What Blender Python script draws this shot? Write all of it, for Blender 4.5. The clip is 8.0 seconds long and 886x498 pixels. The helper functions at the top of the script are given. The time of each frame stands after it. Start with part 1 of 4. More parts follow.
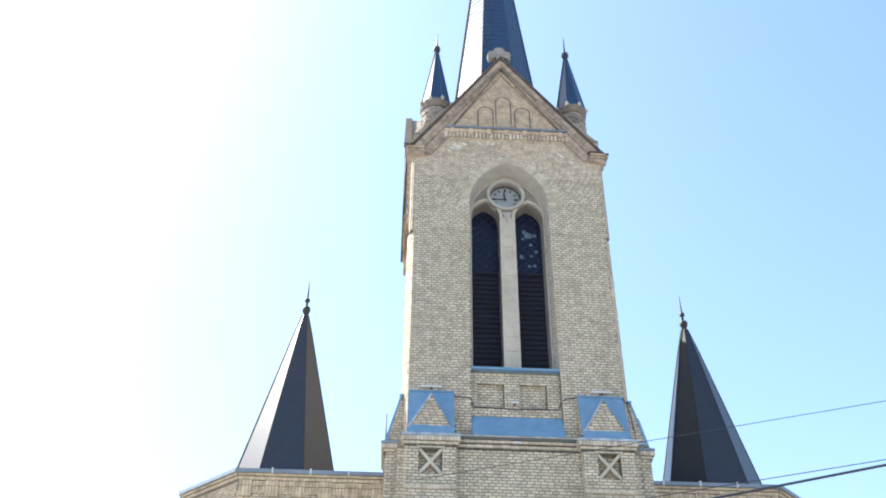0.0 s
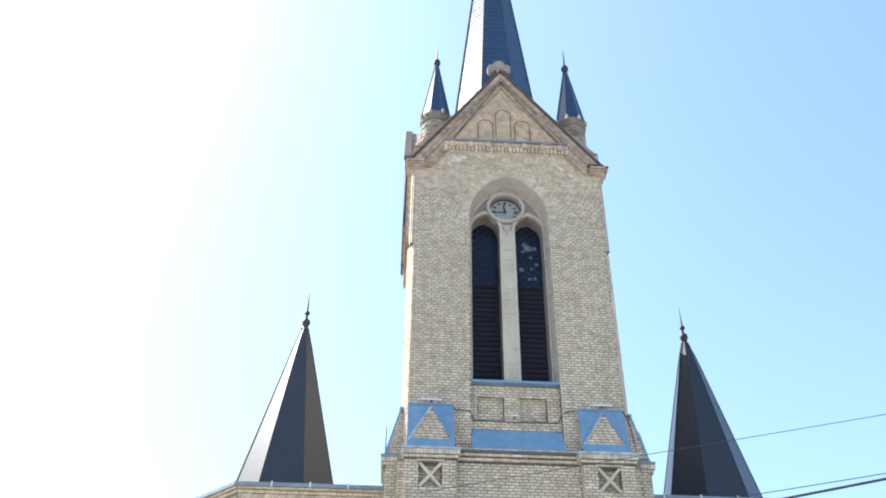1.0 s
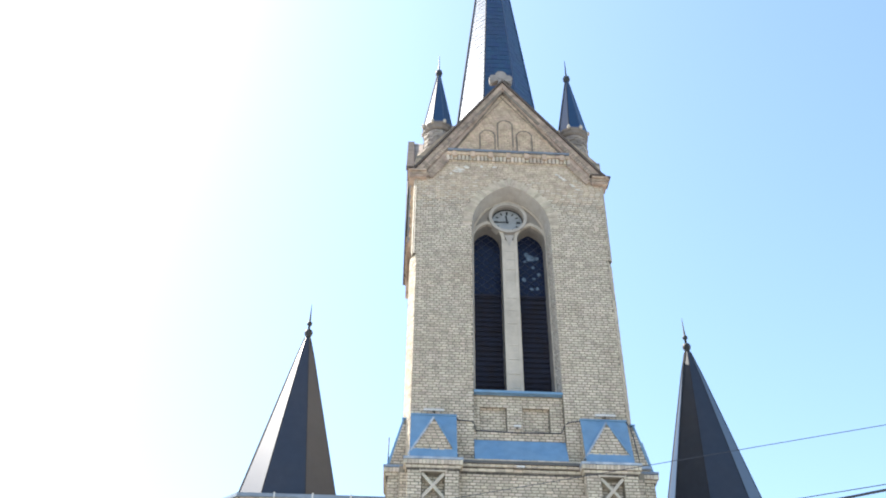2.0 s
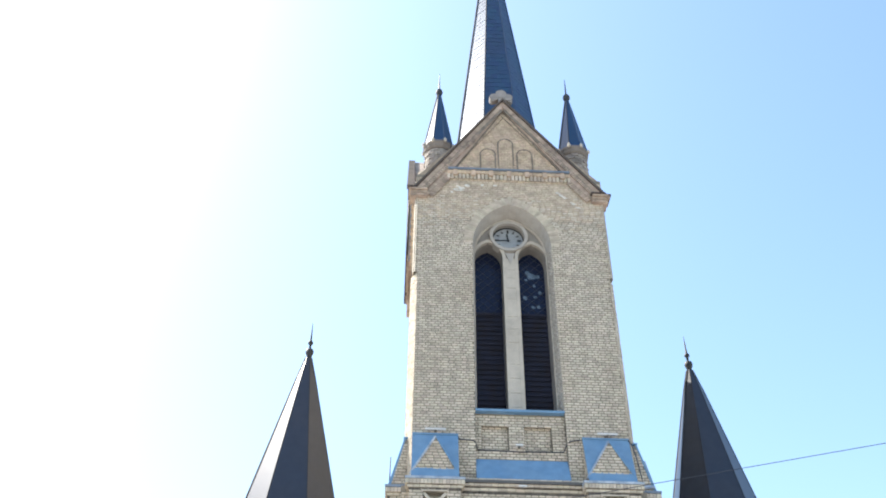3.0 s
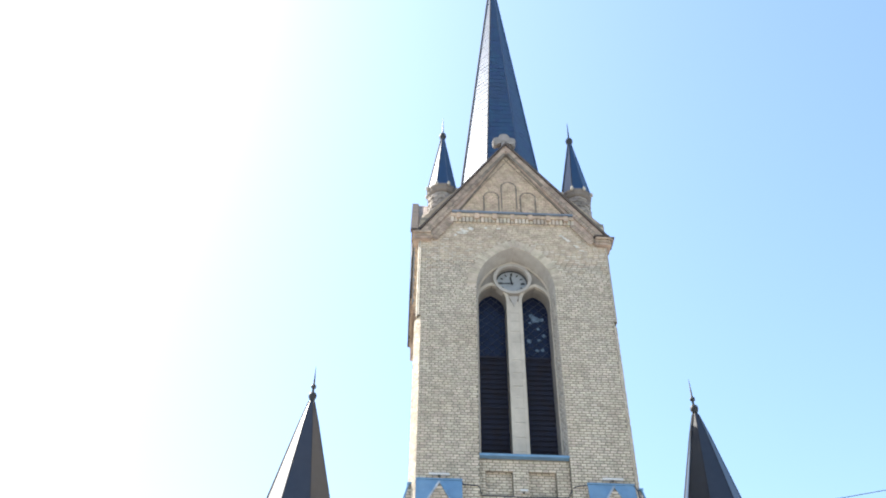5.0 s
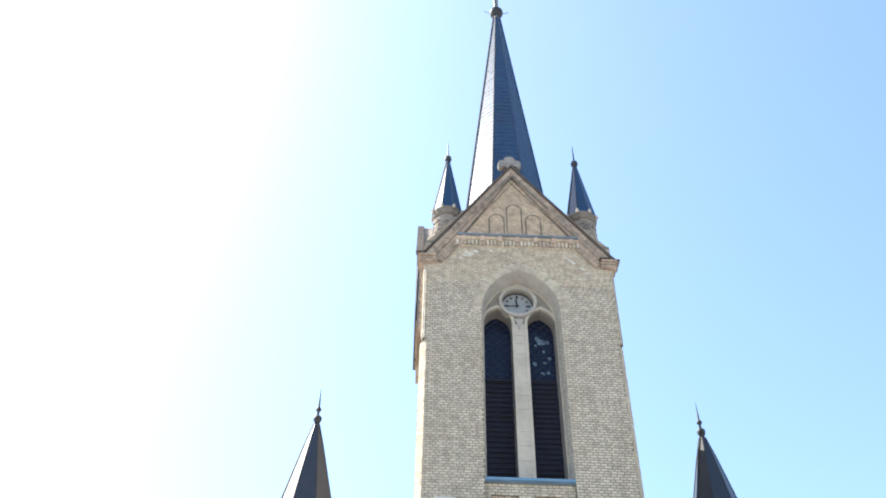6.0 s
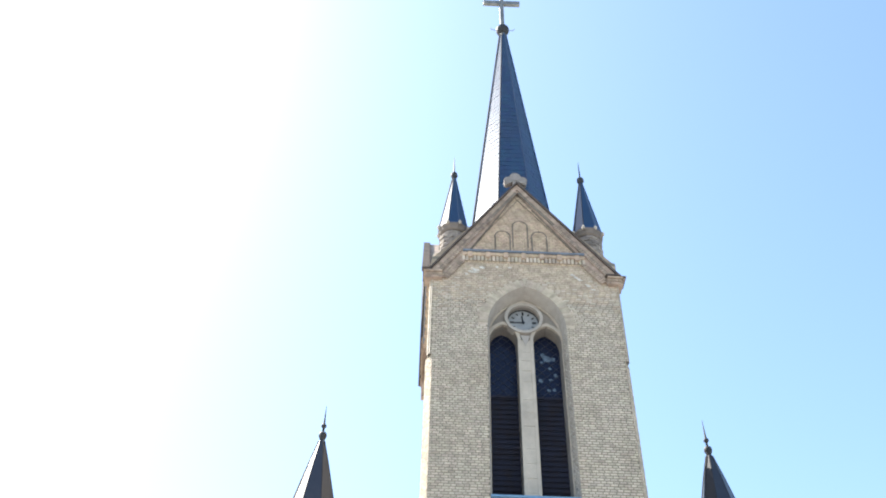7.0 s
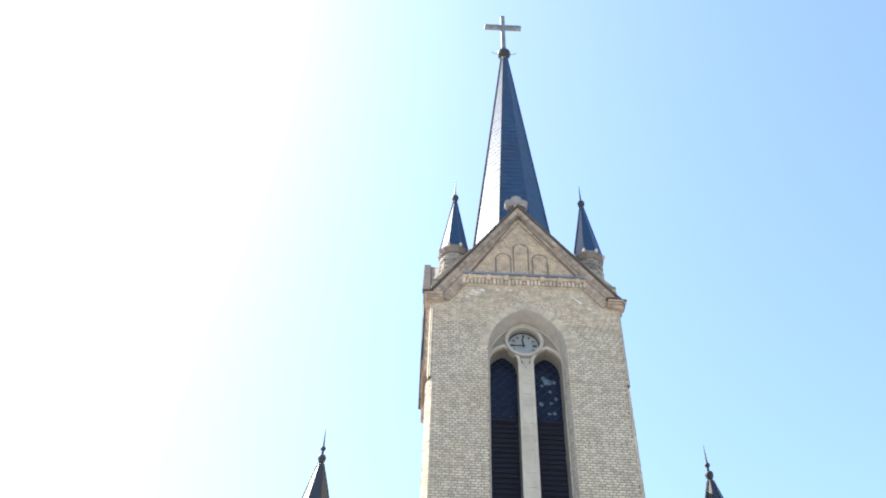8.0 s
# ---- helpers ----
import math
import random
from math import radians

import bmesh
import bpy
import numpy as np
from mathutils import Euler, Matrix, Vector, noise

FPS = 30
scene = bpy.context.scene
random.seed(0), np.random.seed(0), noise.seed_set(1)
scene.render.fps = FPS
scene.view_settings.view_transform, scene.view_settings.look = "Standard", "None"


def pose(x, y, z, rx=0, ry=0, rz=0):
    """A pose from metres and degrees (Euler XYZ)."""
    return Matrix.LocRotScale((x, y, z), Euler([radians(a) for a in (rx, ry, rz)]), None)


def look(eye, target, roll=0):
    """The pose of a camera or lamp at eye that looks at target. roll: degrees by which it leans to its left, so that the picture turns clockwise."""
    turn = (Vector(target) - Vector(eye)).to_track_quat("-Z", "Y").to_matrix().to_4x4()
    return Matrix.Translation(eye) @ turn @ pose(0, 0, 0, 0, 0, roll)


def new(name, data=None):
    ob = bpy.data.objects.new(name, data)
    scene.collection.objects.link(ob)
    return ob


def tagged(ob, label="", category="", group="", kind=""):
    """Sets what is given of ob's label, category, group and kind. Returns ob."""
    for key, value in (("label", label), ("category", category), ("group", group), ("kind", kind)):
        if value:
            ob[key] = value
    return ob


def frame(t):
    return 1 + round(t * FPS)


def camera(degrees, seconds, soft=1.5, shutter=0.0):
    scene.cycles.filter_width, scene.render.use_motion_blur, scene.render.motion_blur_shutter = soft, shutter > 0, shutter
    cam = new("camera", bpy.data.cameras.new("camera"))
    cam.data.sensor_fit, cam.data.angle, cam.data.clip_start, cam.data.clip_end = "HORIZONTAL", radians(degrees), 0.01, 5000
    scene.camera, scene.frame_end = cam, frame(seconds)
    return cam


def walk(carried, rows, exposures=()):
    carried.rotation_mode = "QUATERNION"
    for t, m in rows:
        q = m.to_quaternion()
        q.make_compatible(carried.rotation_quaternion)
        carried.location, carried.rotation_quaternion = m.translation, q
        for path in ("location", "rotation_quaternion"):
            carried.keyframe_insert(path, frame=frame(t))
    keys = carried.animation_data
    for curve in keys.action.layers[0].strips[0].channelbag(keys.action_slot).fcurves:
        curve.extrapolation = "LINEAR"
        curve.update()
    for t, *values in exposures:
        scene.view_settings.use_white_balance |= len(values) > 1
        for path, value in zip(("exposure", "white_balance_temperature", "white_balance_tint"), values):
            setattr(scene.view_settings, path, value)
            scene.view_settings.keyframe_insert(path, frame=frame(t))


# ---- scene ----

# ---- camera: a hand-held tilt from one standpoint in front of the tower ----
cam = camera(50.83, 8.0, soft=1.9)
EYE = (0.0, -19.0, 1.6)
ROWS = [  # seconds, yaw, pitch, roll in degrees
    (0.0, -2.700, 36.206, 0.742),
    (0.5, -2.719, 36.762, 0.650),
    (1.0, -2.691, 36.989, 0.775),
    (2.5, -2.436, 38.139, 0.702),
    (3.0, -2.414, 38.747, 0.615),
    (3.5, -2.301, 39.295, 0.661),
    (4.0, -2.189, 40.224, 0.725),
    (4.5, -2.188, 40.799, 0.721),
    (6.0, -1.605, 42.761, 1.087),
    (6.5, -1.371, 43.338, 1.278),
    (7.0, -1.077, 43.753, 1.583),
    (7.5, -0.950, 44.441, 1.825),
    (8.0, -0.955, 45.125, 1.943),
]
walk(cam, [(t, pose(*EYE, 90 + pitch, 0, yaw) @ pose(0, 0, 0, 0, 0, roll)) for t, yaw, pitch, roll in ROWS],
     exposures=[(0.0, 1.58, 6630, 7.8), (8.0, 1.58, 6630, 7.8)])

# ---- sky and sun: high sun from the left and a little behind the tower ----
SUN_DIR = Vector((-0.563, 0.299, 0.770)).normalized()
SUN_EL = math.asin(SUN_DIR.z)
SUN_AZ = math.atan2(SUN_DIR.x, SUN_DIR.y)
world = bpy.data.worlds.new("sky")
scene.world = world
world.use_nodes = True
wn, wl = world.node_tree.nodes, world.node_tree.links
sky = wn.new("ShaderNodeTexSky")
sky.sky_type = "NISHITA"
sky.sun_disc = False
sky.sun_elevation, sky.sun_rotation = SUN_EL, SUN_AZ
sky.air_density, sky.dust_density, sky.ozone_density = 1.45, 1.65, 4.8
wl.new(sky.outputs[0], wn["Background"].inputs[0])
wn["Background"].inputs[1].default_value = 0.112
sun_data = bpy.data.lights.new("sun", "SUN")
sun_data.energy, sun_data.angle, sun_data.color = 4.8, radians(0.53), (1.0, 0.95, 0.87)
sun = new("sun", sun_data)
sun.matrix_world = look(SUN_DIR * 60, (0, 0, 0))


# ---- materials ----
def material(name, base, rough=0.8, metal=0.0, spread=0.0, stain=(0.5, 0.5, 0.5), stain_amount=0.0, stain_scale=0.5,
             grain_scale=40.0, grain=0.12, bump=0.15, vary="", spec=0.5, mottle=0.08):
    m = bpy.data.materials.new(name)
    m.use_nodes = True
    nt = m.node_tree
    N, L = nt.nodes, nt.links
    bsdf = N["Principled BSDF"]
    bsdf.inputs["Metallic"].default_value = metal
    bsdf.inputs["Specular IOR Level"].default_value = spec
    geo = N.new("ShaderNodeNewGeometry")
    fine = N.new("ShaderNodeTexNoise")
    fine.inputs["Scale"].default_value, fine.inputs["Detail"].default_value = grain_scale, 5
    L.new(geo.outputs["Position"], fine.inputs["Vector"])
    big = N.new("ShaderNodeTexNoise")
    big.inputs["Scale"].default_value, big.inputs["Detail"].default_value = stain_scale, 6
    L.new(geo.outputs["Position"], big.inputs["Vector"])
    ramp = N.new("ShaderNodeMapRange")
    ramp.inputs["From Min"].default_value, ramp.inputs["From Max"].default_value = 0.42, 0.68
    ramp.inputs["To Max"].default_value = stain_amount
    L.new(big.outputs["Fac"], ramp.inputs["Value"])
    mix = N.new("ShaderNodeMix")
    mix.data_type = "RGBA"
    mix.inputs["A"].default_value = (*base, 1)
    mix.inputs["B"].default_value = (*stain, 1)
    L.new(ramp.outputs["Result"], mix.inputs["Factor"])
    hsv = N.new("ShaderNodeHueSaturation")
    L.new(mix.outputs["Result"], hsv.inputs["Color"])
    value = N.new("ShaderNodeMath")
    value.operation = "MULTIPLY_ADD"
    value.inputs[1].default_value, value.inputs[2].default_value = 2 * grain, 1 - grain
    L.new(fine.outputs["Fac"], value.inputs[0])
    mid = N.new("ShaderNodeTexNoise")
    mid.inputs["Scale"].default_value, mid.inputs["Detail"].default_value = 5.0, 4
    L.new(geo.outputs["Position"], mid.inputs["Vector"])
    blotch = N.new("ShaderNodeMapRange")
    blotch.inputs["From Min"].default_value, blotch.inputs["From Max"].default_value = 0.3, 0.7
    blotch.inputs["To Min"].default_value, blotch.inputs["To Max"].default_value = 1 - mottle, 1 + mottle
    L.new(mid.outputs["Fac"], blotch.inputs["Value"])
    both = N.new("ShaderNodeMath")
    both.operation = "MULTIPLY"
    L.new(value.outputs[0], both.inputs[0])
    L.new(blotch.outputs["Result"], both.inputs[1])
    out = both.outputs[0]
    if vary:
        if vary == "object":
            src = N.new("ShaderNodeObjectInfo").outputs["Random"]
        else:
            src = geo.outputs["Random Per Island"]
        add = N.new("ShaderNodeMath")
        add.operation = "MULTIPLY_ADD"
        add.inputs[1].default_value = spread
        L.new(src, add.inputs[0])
        sub = N.new("ShaderNodeMath")
        sub.operation = "SUBTRACT"
        sub.inputs[1].default_value = spread / 2
        L.new(out, sub.inputs[0])
        L.new(sub.outputs[0], add.inputs[2])
        out = add.outputs[0]
        hue = N.new("ShaderNodeMapRange")
        hue.inputs["To Min"].default_value, hue.inputs["To Max"].default_value = 0.485, 0.51
        wob = N.new("ShaderNodeTexWhiteNoise")
        wob.noise_dimensions = "1D"
        L.new(src, wob.inputs["W"])
        L.new(wob.outputs["Value"], hue.inputs["Value"])
        L.new(hue.outputs["Result"], hsv.inputs["Hue"])
    L.new(out, hsv.inputs["Value"])
    L.new(hsv.outputs["Color"], bsdf.inputs["Base Color"])
    rr = N.new("ShaderNodeMapRange")
    rr.inputs["To Min"].default_value, rr.inputs["To Max"].default_value = max(rough - 0.08, 0.02), min(rough + 0.08, 1)
    L.new(fine.outputs["Fac"], rr.inputs["Value"])
    L.new(rr.outputs["Result"], bsdf.inputs["Roughness"])
    if bump:
        b = N.new("ShaderNodeBump")
        b.inputs["Strength"].default_value, b.inputs["Distance"].default_value = bump, 0.01
        L.new(fine.outputs["Fac"], b.inputs["Height"])
        L.new(b.outputs["Normal"], bsdf.inputs["Normal"])
    return m


BRICK = material("yellow_brick", (0.492, 0.432, 0.343), 0.85, mottle=0.14, spread=0.33, stain=(0.40, 0.325, 0.24), stain_amount=0.5, stain_scale=0.8, vary="island", bump=0.4)
BRICK_ONE = material("yellow_brick_single", (0.512, 0.449, 0.355), 0.85, mottle=0.14, spread=0.33, stain=(0.40, 0.325, 0.24), stain_amount=0.5, stain_scale=0.8, vary="object", bump=0.4)
BRICK_WARM = material("ochre_brick", (0.54, 0.44, 0.315), 0.85, mottle=0.2, spread=0.3, stain=(0.35, 0.26, 0.18), stain_amount=0.6, stain_scale=0.9, vary="island", bump=0.4)
BRICK_TAN = material("tan_brick", (0.50, 0.388, 0.275), 0.85, mottle=0.22, spread=0.24, stain=(0.40, 0.32, 0.24), stain_amount=0.7, stain_scale=1.0, vary="island", bump=0.4)
BRICK_WORN = material("worn_grey_tan_brick", (0.485, 0.403, 0.302), 0.85, mottle=0.22, spread=0.2, stain=(0.40, 0.33, 0.25), stain_amount=0.6, stain_scale=1.0, vary="island", bump=0.4)
RAKE = material("weathered_cornice_brick", (0.39, 0.305, 0.23), 0.9, mottle=0.25, spread=0.40, stain=(0.25, 0.195, 0.155), stain_amount=0.8, stain_scale=1.6, vary="island", bump=0.4)
POINTING = material("worn_pale_pointing", (0.36, 0.285, 0.205), 0.95, mottle=0.25, stain=(0.25, 0.20, 0.15), stain_amount=0.7, stain_scale=1.5, bump=0.5)
# dark tone that paints shade into grooves of the gable
GROOVE_SHADE = material("painted_groove_shade", (0.18, 0.15, 0.118), 0.95, mottle=0.3, bump=0.4)
VOUSSOIR = material("pale_arch_brick", (0.445, 0.375, 0.285), 0.85, mottle=0.18, spread=0.26, stain=(0.45, 0.39, 0.30), stain_amount=0.6, stain_scale=1.5, vary="object", bump=0.3)
PALE = material("painted_pane_reflection", (0.13, 0.18, 0.235), 0.25, mottle=0.35, grain=0.35, bump=0.1)
# dark colour holds soot plus the shade under overhanging courses
SOOT_SHADE = material("soot_and_shade_brick", (0.085, 0.075, 0.062), 0.9, mottle=0.3, spread=0.5, vary="island", bump=0.4)
DRIP = material("grey_brown_sheet", (0.10, 0.095, 0.09), 0.6, metal=0.2, stain=(0.10, 0.095, 0.09), stain_amount=0.7, stain_scale=3.0, bump=0.1)
COPING = material("brown_rusty_sheet", (0.12, 0.098, 0.085), 0.9, spec=0.08, stain=(0.06, 0.052, 0.05), stain_amount=0.6, stain_scale=3.0, bump=0.1)
TREFOIL = material("dark_weathered_stone", (0.25, 0.225, 0.205), 0.9, mottle=0.2, bump=0.4)
LIME = material("white_lime_patch", (0.58, 0.55, 0.49), 0.9, mottle=0.15, bump=0.3)
HIP = material("matt_dark_edging", (0.035, 0.036, 0.042), 0.75, spec=0.2, bump=0.1)
REVEAL_BRICK = material("grey_jamb_brick", (0.42, 0.385, 0.33), 0.9, mottle=0.12, spread=0.2, stain=(0.32, 0.285, 0.245), stain_amount=0.6, stain_scale=1.5, vary="island", bump=0.3)
REVEAL = material("grey_reveal_plaster", (0.40, 0.37, 0.33), 0.9, stain=(0.30, 0.27, 0.24), stain_amount=0.6, stain_scale=1.5, bump=0.3)
PINNACLE = material("grey_brown_pinnacle_stone", (0.18, 0.15, 0.125), 0.9, mottle=0.25, stain=(0.12, 0.10, 0.085), stain_amount=0.7, stain_scale=2.5, bump=0.4)
PINNACLE_BRICK = material("grey_brown_pinnacle_brick", (0.29, 0.25, 0.21), 0.9, mottle=0.3, spread=0.5, stain=(0.13, 0.11, 0.095), stain_amount=0.8, stain_scale=2.5, vary="island", bump=0.4)
MORTAR = material("mortar", (0.22, 0.195, 0.152), 0.95, stain=(0.16, 0.14, 0.11), stain_amount=0.7, stain_scale=1.2, bump=0.5)
STONE = material("cut_stone", (0.47, 0.425, 0.345), 0.8, spread=0.15, stain=(0.36, 0.32, 0.26), stain_amount=0.6, stain_scale=1.5, vary="island", bump=0.3)
PLASTER = material("grey_plaster", (0.26, 0.235, 0.208), 0.9, stain=(0.18, 0.165, 0.15), stain_amount=0.6, stain_scale=1.5, bump=0.3)
BLUE = material("blue_painted_sheet", (0.122, 0.235, 0.365), 0.5, mottle=0.10, stain=(0.16, 0.265, 0.37), stain_amount=0.7, stain_scale=1.8, grain=0.06, bump=0.05)
EDGING = material("pale_sheet_edging", (0.36, 0.40, 0.45), 0.5, mottle=0.2, stain=(0.16, 0.22, 0.30), stain_amount=0.8, stain_scale=4.0, bump=0.05)
GUTTER = material("grey_blue_sheet", (0.20, 0.24, 0.29), 0.5, metal=0.2, stain=(0.13, 0.15, 0.18), stain_amount=0.6, stain_scale=2.0, grain=0.08, bump=0.05)
ROOF = material("dark_roof_sheet", (0.024, 0.029, 0.043), 0.36, stain=(0.032, 0.032, 0.040), stain_amount=0.6, stain_scale=0.8, grain=0.1, bump=0.015, spec=0.32)
ROOF.node_tree.nodes["Principled BSDF"].inputs["Coat Weight"].default_value = 0.2
ROOF.node_tree.nodes["Principled BSDF"].inputs["Coat Roughness"].default_value = 0.1
SLATE = material("dark_blue_shingle", (0.010, 0.036, 0.088), 0.43, metal=0.2, spread=0.2, stain=(0.018, 0.034, 0.066), stain_amount=0.5, stain_scale=0.8, vary="island", bump=0.02, spec=0.68)
NAVY = material("navy_sheet", (0.006, 0.032, 0.085), 0.38, stain=(0.012, 0.035, 0.075), stain_amount=0.5, stain_scale=2.0, grain=0.06, bump=0.01, spec=0.42)
LEAD = material("grey_lead", (0.032, 0.038, 0.055), 0.6, bump=0.0)
IRON = material("dark_iron", (0.030, 0.032, 0.036), 0.6, spec=0.3, bump=0.1)
SILVER = material("weathered_silver_metal", (0.24, 0.24, 0.225), 0.5, metal=0.5, stain=(0.11, 0.115, 0.11), stain_amount=0.7, stain_scale=3.0, bump=0.1)
GLASS = material("dark_window_glass", (0.012, 0.018, 0.044), 0.12, grain=0.1, bump=0.0, spec=0.16)
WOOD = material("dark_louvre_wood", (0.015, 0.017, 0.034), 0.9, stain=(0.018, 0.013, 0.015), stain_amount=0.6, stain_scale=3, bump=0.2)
CHAMBER_SHADE = material("painted_chamber_shade", (0.020, 0.020, 0.026), 0.95)
WHITE = material("white_enamel", (0.29, 0.31, 0.32), 0.5, stain=(0.21, 0.22, 0.23), stain_amount=0.5, stain_scale=4, grain=0.05, bump=0.0)
LAMP_WHITE = material("white_lamp_housing", (0.58, 0.57, 0.55), 0.5, grain=0.04, bump=0.0)
BLACK = material("black_paint", (0.02, 0.02, 0.022), 0.5, bump=0.0)
CABLE = material("black_cable_sheath", (0.03, 0.035, 0.05), 0.6, bump=0.0)
GROUND = material("pale_paving", (0.32, 0.312, 0.30), 0.9, stain=(0.26, 0.252, 0.24), stain_amount=0.8, stain_scale=0.3, grain_scale=12, bump=0.4)


# ---- mesh helpers ----
class Solid:
    """Gathers faces of one mesh."""

    def __init__(self):
        self.v, self.f = [], []

    def add(self, verts, faces, m=None):
        n = len(self.v)
        self.v += [tuple(m @ Vector(p)) for p in verts] if m else [tuple(p) for p in verts]
        self.f += [tuple(i + n for i in f) for f in faces]
        return self

    def box(self, x0, x1, y0, y1, z0, z1, m=None):
        return self.add([(x0, y0, z0), (x1, y0, z0), (x1, y1, z0), (x0, y1, z0), (x0, y0, z1), (x1, y0, z1), (x1, y1, z1), (x0, y1, z1)],
                        [(0, 3, 2, 1), (4, 5, 6, 7), (0, 1, 5, 4), (1, 2, 6, 5), (2, 3, 7, 6), (3, 0, 4, 7)], m)

    def prism(self, poly, d0, d1, m=None):
        """An upright polygon of (u, z), counter-clockwise from the front, from depth d0 out to d1."""
        n = len(poly)
        return self.add([(u, -d1, z) for u, z in poly] + [(u, -d0, z) for u, z in poly],
                        [tuple(range(n)), tuple(range(2 * n - 1, n - 1, -1))] + [(i, i + n, (i + 1) % n + n, (i + 1) % n) for i in range(n)], m)

    def slab(self, poly, z0, z1, m=None):
        """A flat polygon of (x, y), counter-clockwise from above."""
        n = len(poly)
        return self.add([(x, y, z0) for x, y in poly] + [(x, y, z1) for x, y in poly],
                        [tuple(range(n - 1, -1, -1)), tuple(range(n, 2 * n))] + [(i, (i + 1) % n, (i + 1) % n + n, i + n) for i in range(n)], m)

    def turned(self, profile, sides, m=None, start=0.0, cx=0.0, cy=0.0):
        """Rings (radius, z) stacked from bottom to top."""
        verts, faces = [], []
        for r, z in profile:
            verts += [(cx + r * math.cos(start + 2 * math.pi * i / sides), cy + r * math.sin(start + 2 * math.pi * i / sides), z) for i in range(sides)]
        for k in range(len(profile) - 1):
            a, b = k * sides, (k + 1) * sides
            faces += [(a + i, a + (i + 1) % sides, b + (i + 1) % sides, b + i) for i in range(sides)]
        faces += [tuple(range(sides - 1, -1, -1)), tuple(range(len(verts) - sides, len(verts)))]
        return self.add(verts, faces, m)

    def band(self, path, w0, w1, d0, d1, m=None, closed=False):
        """A moulding along a path of (u, z) in an upright plane, from w0 to w1 beside the path (to its left), depth d0 to d1."""
        n = len(path)
        verts, faces = [], []
        for i, (u, z) in enumerate(path):
            a = path[(i - 1) % n] if closed or i else path[i]
            b = path[(i + 1) % n] if closed or i < n - 1 else path[i]
            t = Vector((b[0] - a[0], b[1] - a[1])).normalized()
            nrm = Vector((-t.y, t.x))
            k = 1.0
            if 0 < i < n - 1 or closed:
                s = Vector((u - a[0], z - a[1])).normalized()
                k = 1 / max(0.5, abs(s.dot(t)))
            for w, d in ((w0, d0), (w1, d0), (w1, d1), (w0, d1)):
                verts.append((u + nrm.x * w * k, -d, z + nrm.y * w * k))
        for i in range(n if closed else n - 1):
            a, b = 4 * i, 4 * ((i + 1) % n)
            faces += [(a + j, a + (j + 1) % 4, b + (j + 1) % 4, b + j) for j in range(4)]
        if not closed:
            faces += [(3, 2, 1, 0), (4 * n - 4, 4 * n - 3, 4 * n - 2, 4 * n - 1)]
        return self.add(verts, faces, m)

    def tube(self, path, r, sides=6, m=None):
        verts, faces = [], []
        pts = [Vector(p) for p in path]
        for i, p in enumerate(pts):
            t = (pts[min(i + 1, len(pts) - 1)] - pts[max(i - 1, 0)]).normalized()
            a = t.orthogonal().normalized()
            if abs(t.z) < 0.95:
                a = t.cross(Vector((0, 0, 1))).normalized()
            b = t.cross(a)
            verts += [p + r * (math.cos(2 * math.pi * j / sides) * a + math.sin(2 * math.pi * j / sides) * b) for j in range(sides)]
        for i in range(len(pts) - 1):
            a, b = i * sides, (i + 1) * sides
            faces += [(a + j, a + (j + 1) % sides, b + (j + 1) % sides, b + j) for j in range(sides)]
        faces += [tuple(range(sides)), tuple(range(len(verts) - 1, len(verts) - sides - 1, -1))]
        return self.add(verts, faces, m)


def mesh_of(name, solid, mat, smooth=False):
    me = bpy.data.meshes.new(name)
    me.from_pydata([tuple(p) for p in solid.v], [], solid.f)
    bm = bmesh.new()
    bm.from_mesh(me)
    bmesh.ops.recalc_face_normals(bm, faces=bm.faces)
    bm.to_mesh(me)
    bm.free()
    me.materials.append(mat)
    if smooth:
        me.shade_smooth()
    return me


def part(name, solid, mat, parent, label="", kind="", smooth=False):
    ob = new(name, mesh_of(name, solid, mat, smooth))
    ob.parent = parent
    return tagged(ob, label, kind=kind)


def thing(name, at, label, category, group="", kind=""):
    ob = new(name)
    ob.matrix_world = pose(*at)
    ob.empty_display_size = 0.3
    return tagged(ob, label, category, group, kind)


def face(k):
    """Turns the front (outwards = -y) to another side: 1 right, 2 back, 3 left."""
    return Matrix.Rotation(radians(90 * k), 4, "Z")


def arc(cx, cz, r, a0, a1, n):
    return [(cx + r * math.cos(radians(a0 + (a1 - a0) * i / n)), cz + r * math.sin(radians(a0 + (a1 - a0) * i / n))) for i in range(n + 1)]


def pointed(half, spring, rise, cu=0.0, n=10):
    """The line of a pointed arch from its right springing over the top to the left one."""
    c = (rise * rise - half * half) / (2 * half)
    r = half + c
    top = math.degrees(math.atan2(rise, c))
    right = arc(cu - c, spring, r, 0, top, n)
    return right + [(2 * cu - u, z) for u, z in right[-2::-1]]


COURSE, JOINT, LONG, SHORT = 0.069, 0.011, 0.16, 0.125
rng = random.Random(7)


def courses(spans, z0, z1):
    """Bricks in alternating long and short pieces: yields u0, u1, bottom, top. spans(z) gives the stretches of a course."""
    row = 0
    z = z0
    while z + COURSE <= z1 + 0.02:
        for a, b in spans(z + COURSE / 2):
            u = a
            i = row % 2
            if row % 2:
                u = a - 0.065
            while u < b - 0.02:
                size = (LONG, SHORT)[i % 2] * rng.uniform(0.93, 1.07)
                e = u + size
                lo, hi = max(u, a), min(e, b)
                if hi - lo > 0.035:
                    yield lo, hi, z + JOINT / 2, z + COURSE - JOINT / 2
                u = e + JOINT
                i += 1
        z += COURSE
        row += 1


